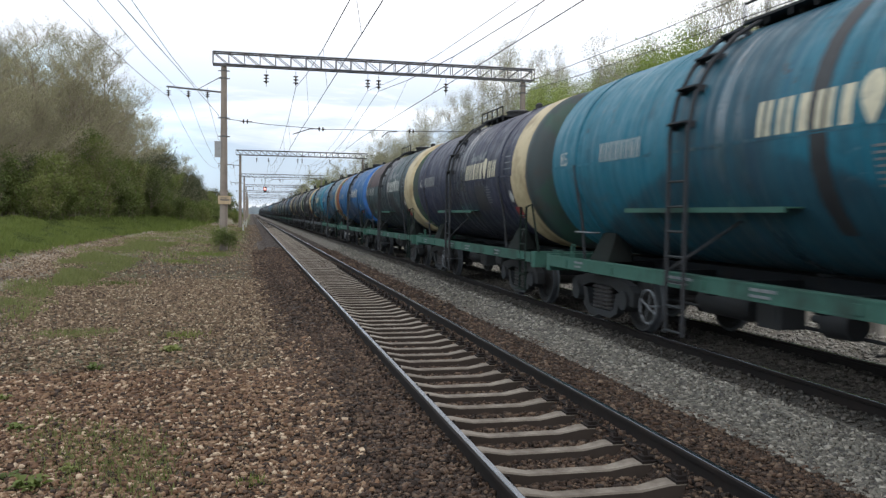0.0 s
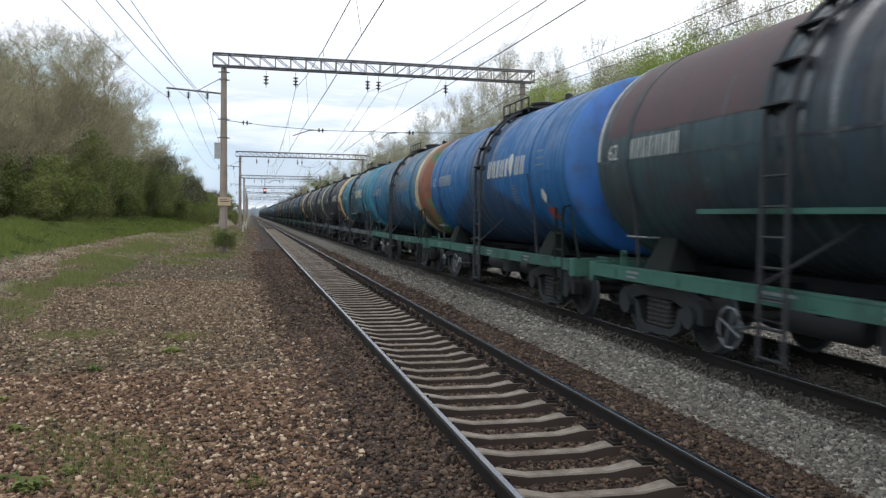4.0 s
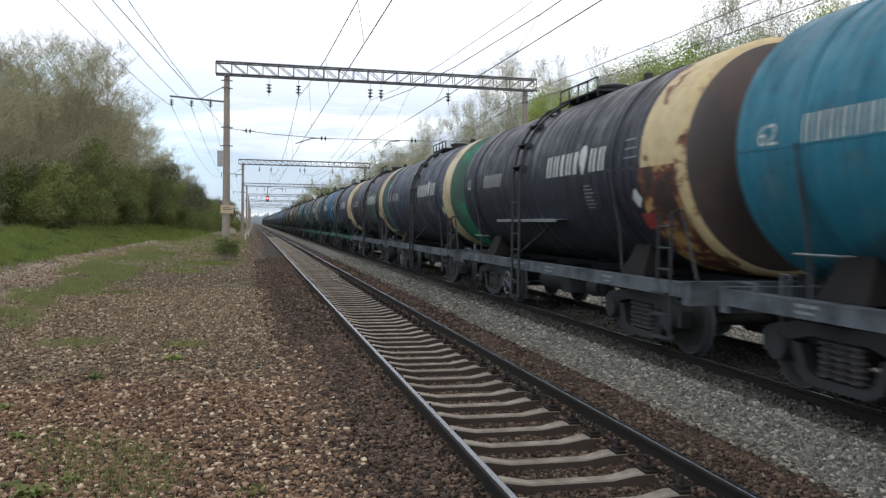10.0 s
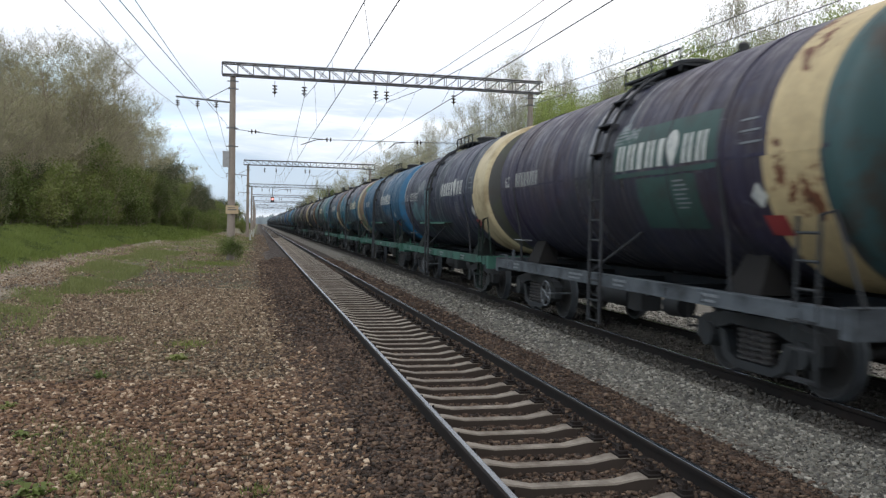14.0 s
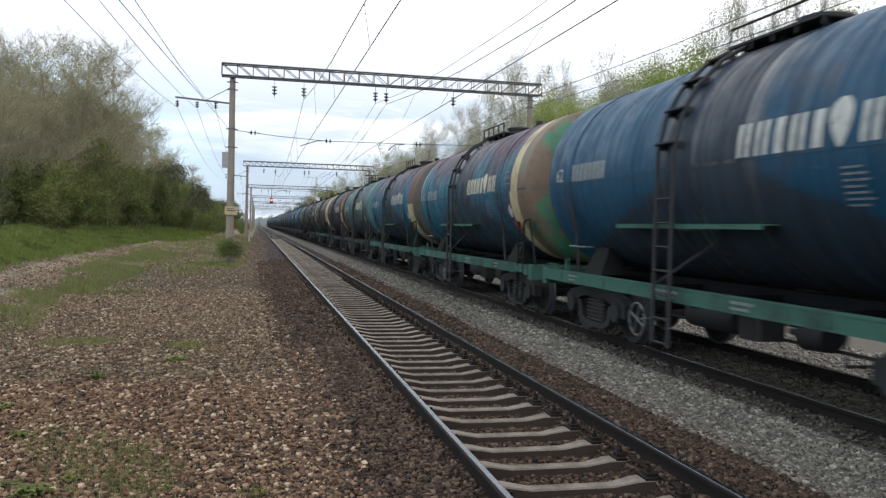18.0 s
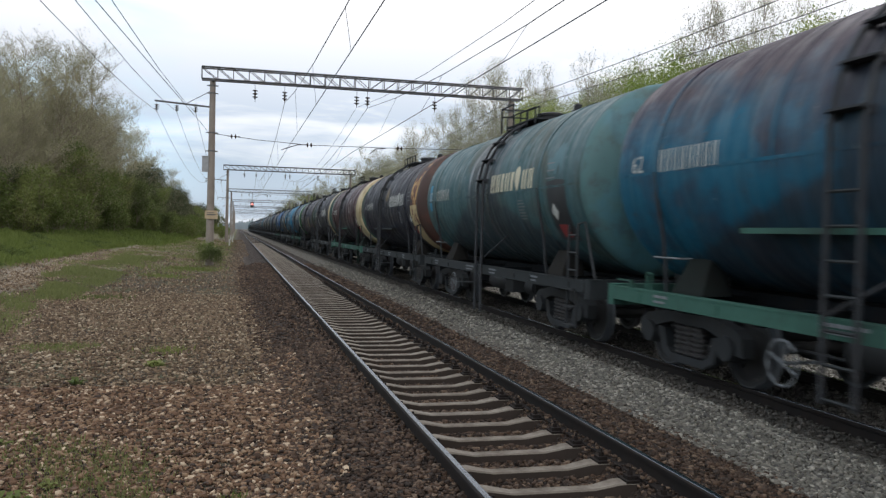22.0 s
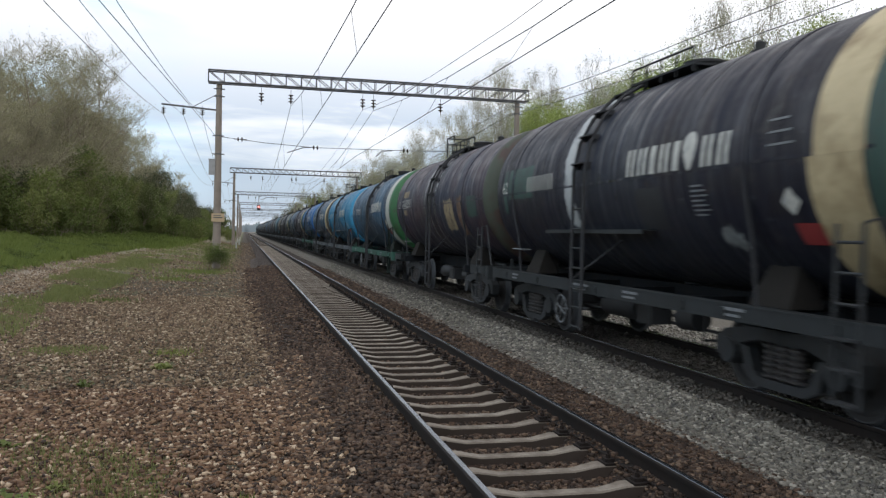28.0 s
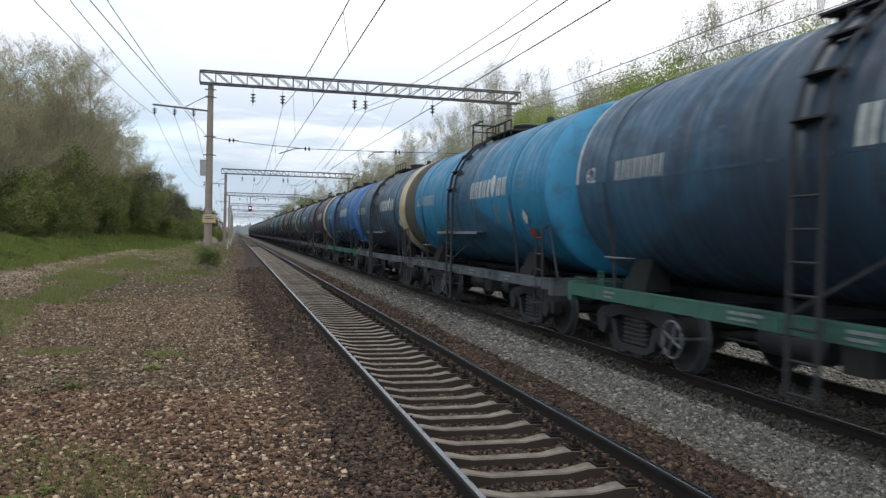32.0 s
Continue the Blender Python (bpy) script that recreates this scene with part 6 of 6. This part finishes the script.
x, y = tufts(6500, -19, -11.3, 24, 75, 14, 0.25)
blades("bank_grass", x, y, lumps(x, y) * rng.uniform(0.14, 0.42, len(x)), "lush green grass and weeds on the bank")
x, y = tufts(3500, -17, -9.4, 75, 170, 12, 0.6)
blades("bank_grass", x, y, lumps(x, y) * rng.uniform(0.2, 0.6, len(x)), "lush green grass and weeds on the bank")
sprays("bank_weeds", 60000, -19, -11.4, 24, 80, 0.5, 0.06, "broad-leaved weeds standing in the bank's grass")
sprays("bank_weeds", 30000, -18, -10.2, 80, 170, 0.7, 0.11, "broad-leaved weeds standing in the bank's grass")
x, y = tufts(3400, -9.2, -6.7, 13, 54, 15, 0.16)
keep = lumps(x * 0.9 + 1, y * 0.5) + rng.uniform(-0.2, 0.2, len(x)) > 0.62
x, y = x[keep], y[keep]
blades("strip_grass", x, y, lumps(x, y) * rng.uniform(0.07, 0.18, len(x)), "short grass strip in the gravel", "grass_dry")
x, y = tufts(2600, -10.2, -3.2, 36, 120, 10, 0.3)
blades("path_grass", x, y, lumps(x, y) * rng.uniform(0.05, 0.2, len(x)), "short grass along the trodden path", "grass_dry")
x, y = tufts(7000, -5.9, -3.1, 5, 15, 7, 0.12)
keep = lumps(x * 0.55, y * 0.55) + rng.uniform(-0.15, 0.15, len(x)) > 0.85
x, y = x[keep], y[keep]
blades("weeds", x, y, rng.uniform(0.03, 0.085, len(x)), "sparse short weeds among the stones", "grass_dry")
for cx, cy, w, h, n in ((-3.5, 6.95, 0.08, 0.06, 120), (-3.55, 14.1, 0.18, 0.10, 300), (-2.4, 6.3, 0.06, 0.07, 120), (-6.2, 24, 0.5, 0.12, 500), (-5.2, 34, 0.6, 0.16, 500), (-4.6, 40, 0.6, 0.2, 600)):
    blades("weed_tuft", rng.normal(cx, w, n), rng.normal(cy, w, n), rng.uniform(0.4, 1.0, n) * h, "low green weed tuft in the gravel")


# broad-leaved rosettes rooted in the gravel
def rosette(cx, cy, r, n, seed):
    q = random.Random(seed)
    s, z0 = Shape(), float(ground_z(cx, cy)) + 0.01
    for i in range(n):
        a, l, up = q.uniform(0, 6.28), r * q.uniform(0.5, 1.1), q.uniform(0.1, 0.7)
        dx, dy, w = math.cos(a), math.sin(a), l * q.uniform(0.16, 0.24)
        ox, oy = cx + q.uniform(-0.5, 0.5) * r, cy + q.uniform(-0.5, 0.5) * r
        mx, my, mz = ox + dx * l * 0.55, oy + dy * l * 0.55, z0 + l * up
        s.add([(ox, oy, z0), (mx - dy * w, my + dx * w, mz), (ox + dx * l, oy + dy * l, z0 + l * up * 0.8), (mx + dy * w, my - dx * w, mz)], [(0, 1, 2, 3)])
    tagged(new("weed_plant", s.mesh("weed_plant", M["leaf_green"])), "low broad-leaved green weed in the gravel", "weed", "weeds in the gravel")


for i, (cx, cy, r, n) in enumerate(((-4.05, 6.5, 0.13, 46), (-4.25, 6.75, 0.09, 26), (-3.85, 6.85, 0.08, 22), (-4.6, 8.3, 0.12, 30), (-5.1, 9.6, 0.12, 30), (-3.6, 12.6, 0.14, 34), (-4.4, 11.2, 0.12, 26))):
    rosette(cx, cy, r, n, i)


# ---- what moves ----
# metres travelled by the train, at seconds
RUN = [(0, -106.05), (1, -99.63), (2, -93.15), (3, -86.63), (4, -80.06), (5, -73.48), (6, -66.88), (7, -60.27), (8, -53.64), (9, -47.0), (10, -40.34), (11, -33.67), (12, -26.98), (13, -20.28), (14, -13.54), (15, -6.79), (16, 0.0), (17, 6.81), (18, 13.66), (19, 20.53), (20, 27.43), (21, 34.36), (22, 41.31), (23, 48.28), (24, 55.28), (25, 62.29), (26, 69.31), (27, 76.35), (28, 83.4), (29, 90.46), (30, 97.53), (31, 104.62), (32, 111.74)]
FIRST = 34.54


def travelled(t):
    return float(np.interp(t, [a for a, b in RUN], [b for a, b in RUN]))


def motions():
    for n, wag, sets in TRAIN:
        y = FIRST + PITCH * n - (0.27 if n > 5 else 0.0)
        walk(wag, [(t, pose(TRACK2, y - s, 0)) for t, s in RUN])
        if -12 <= n <= 8:
            rows = [(i / 15, travelled(i / 15) / 0.475) for i in range(481)]
            for ws in sets:
                at = ws.matrix_basis.translation.copy()
                walk(ws, [(t, Matrix.Translation(at) @ Matrix.Rotation(a, 4, "X")) for t, a in rows])


motions()
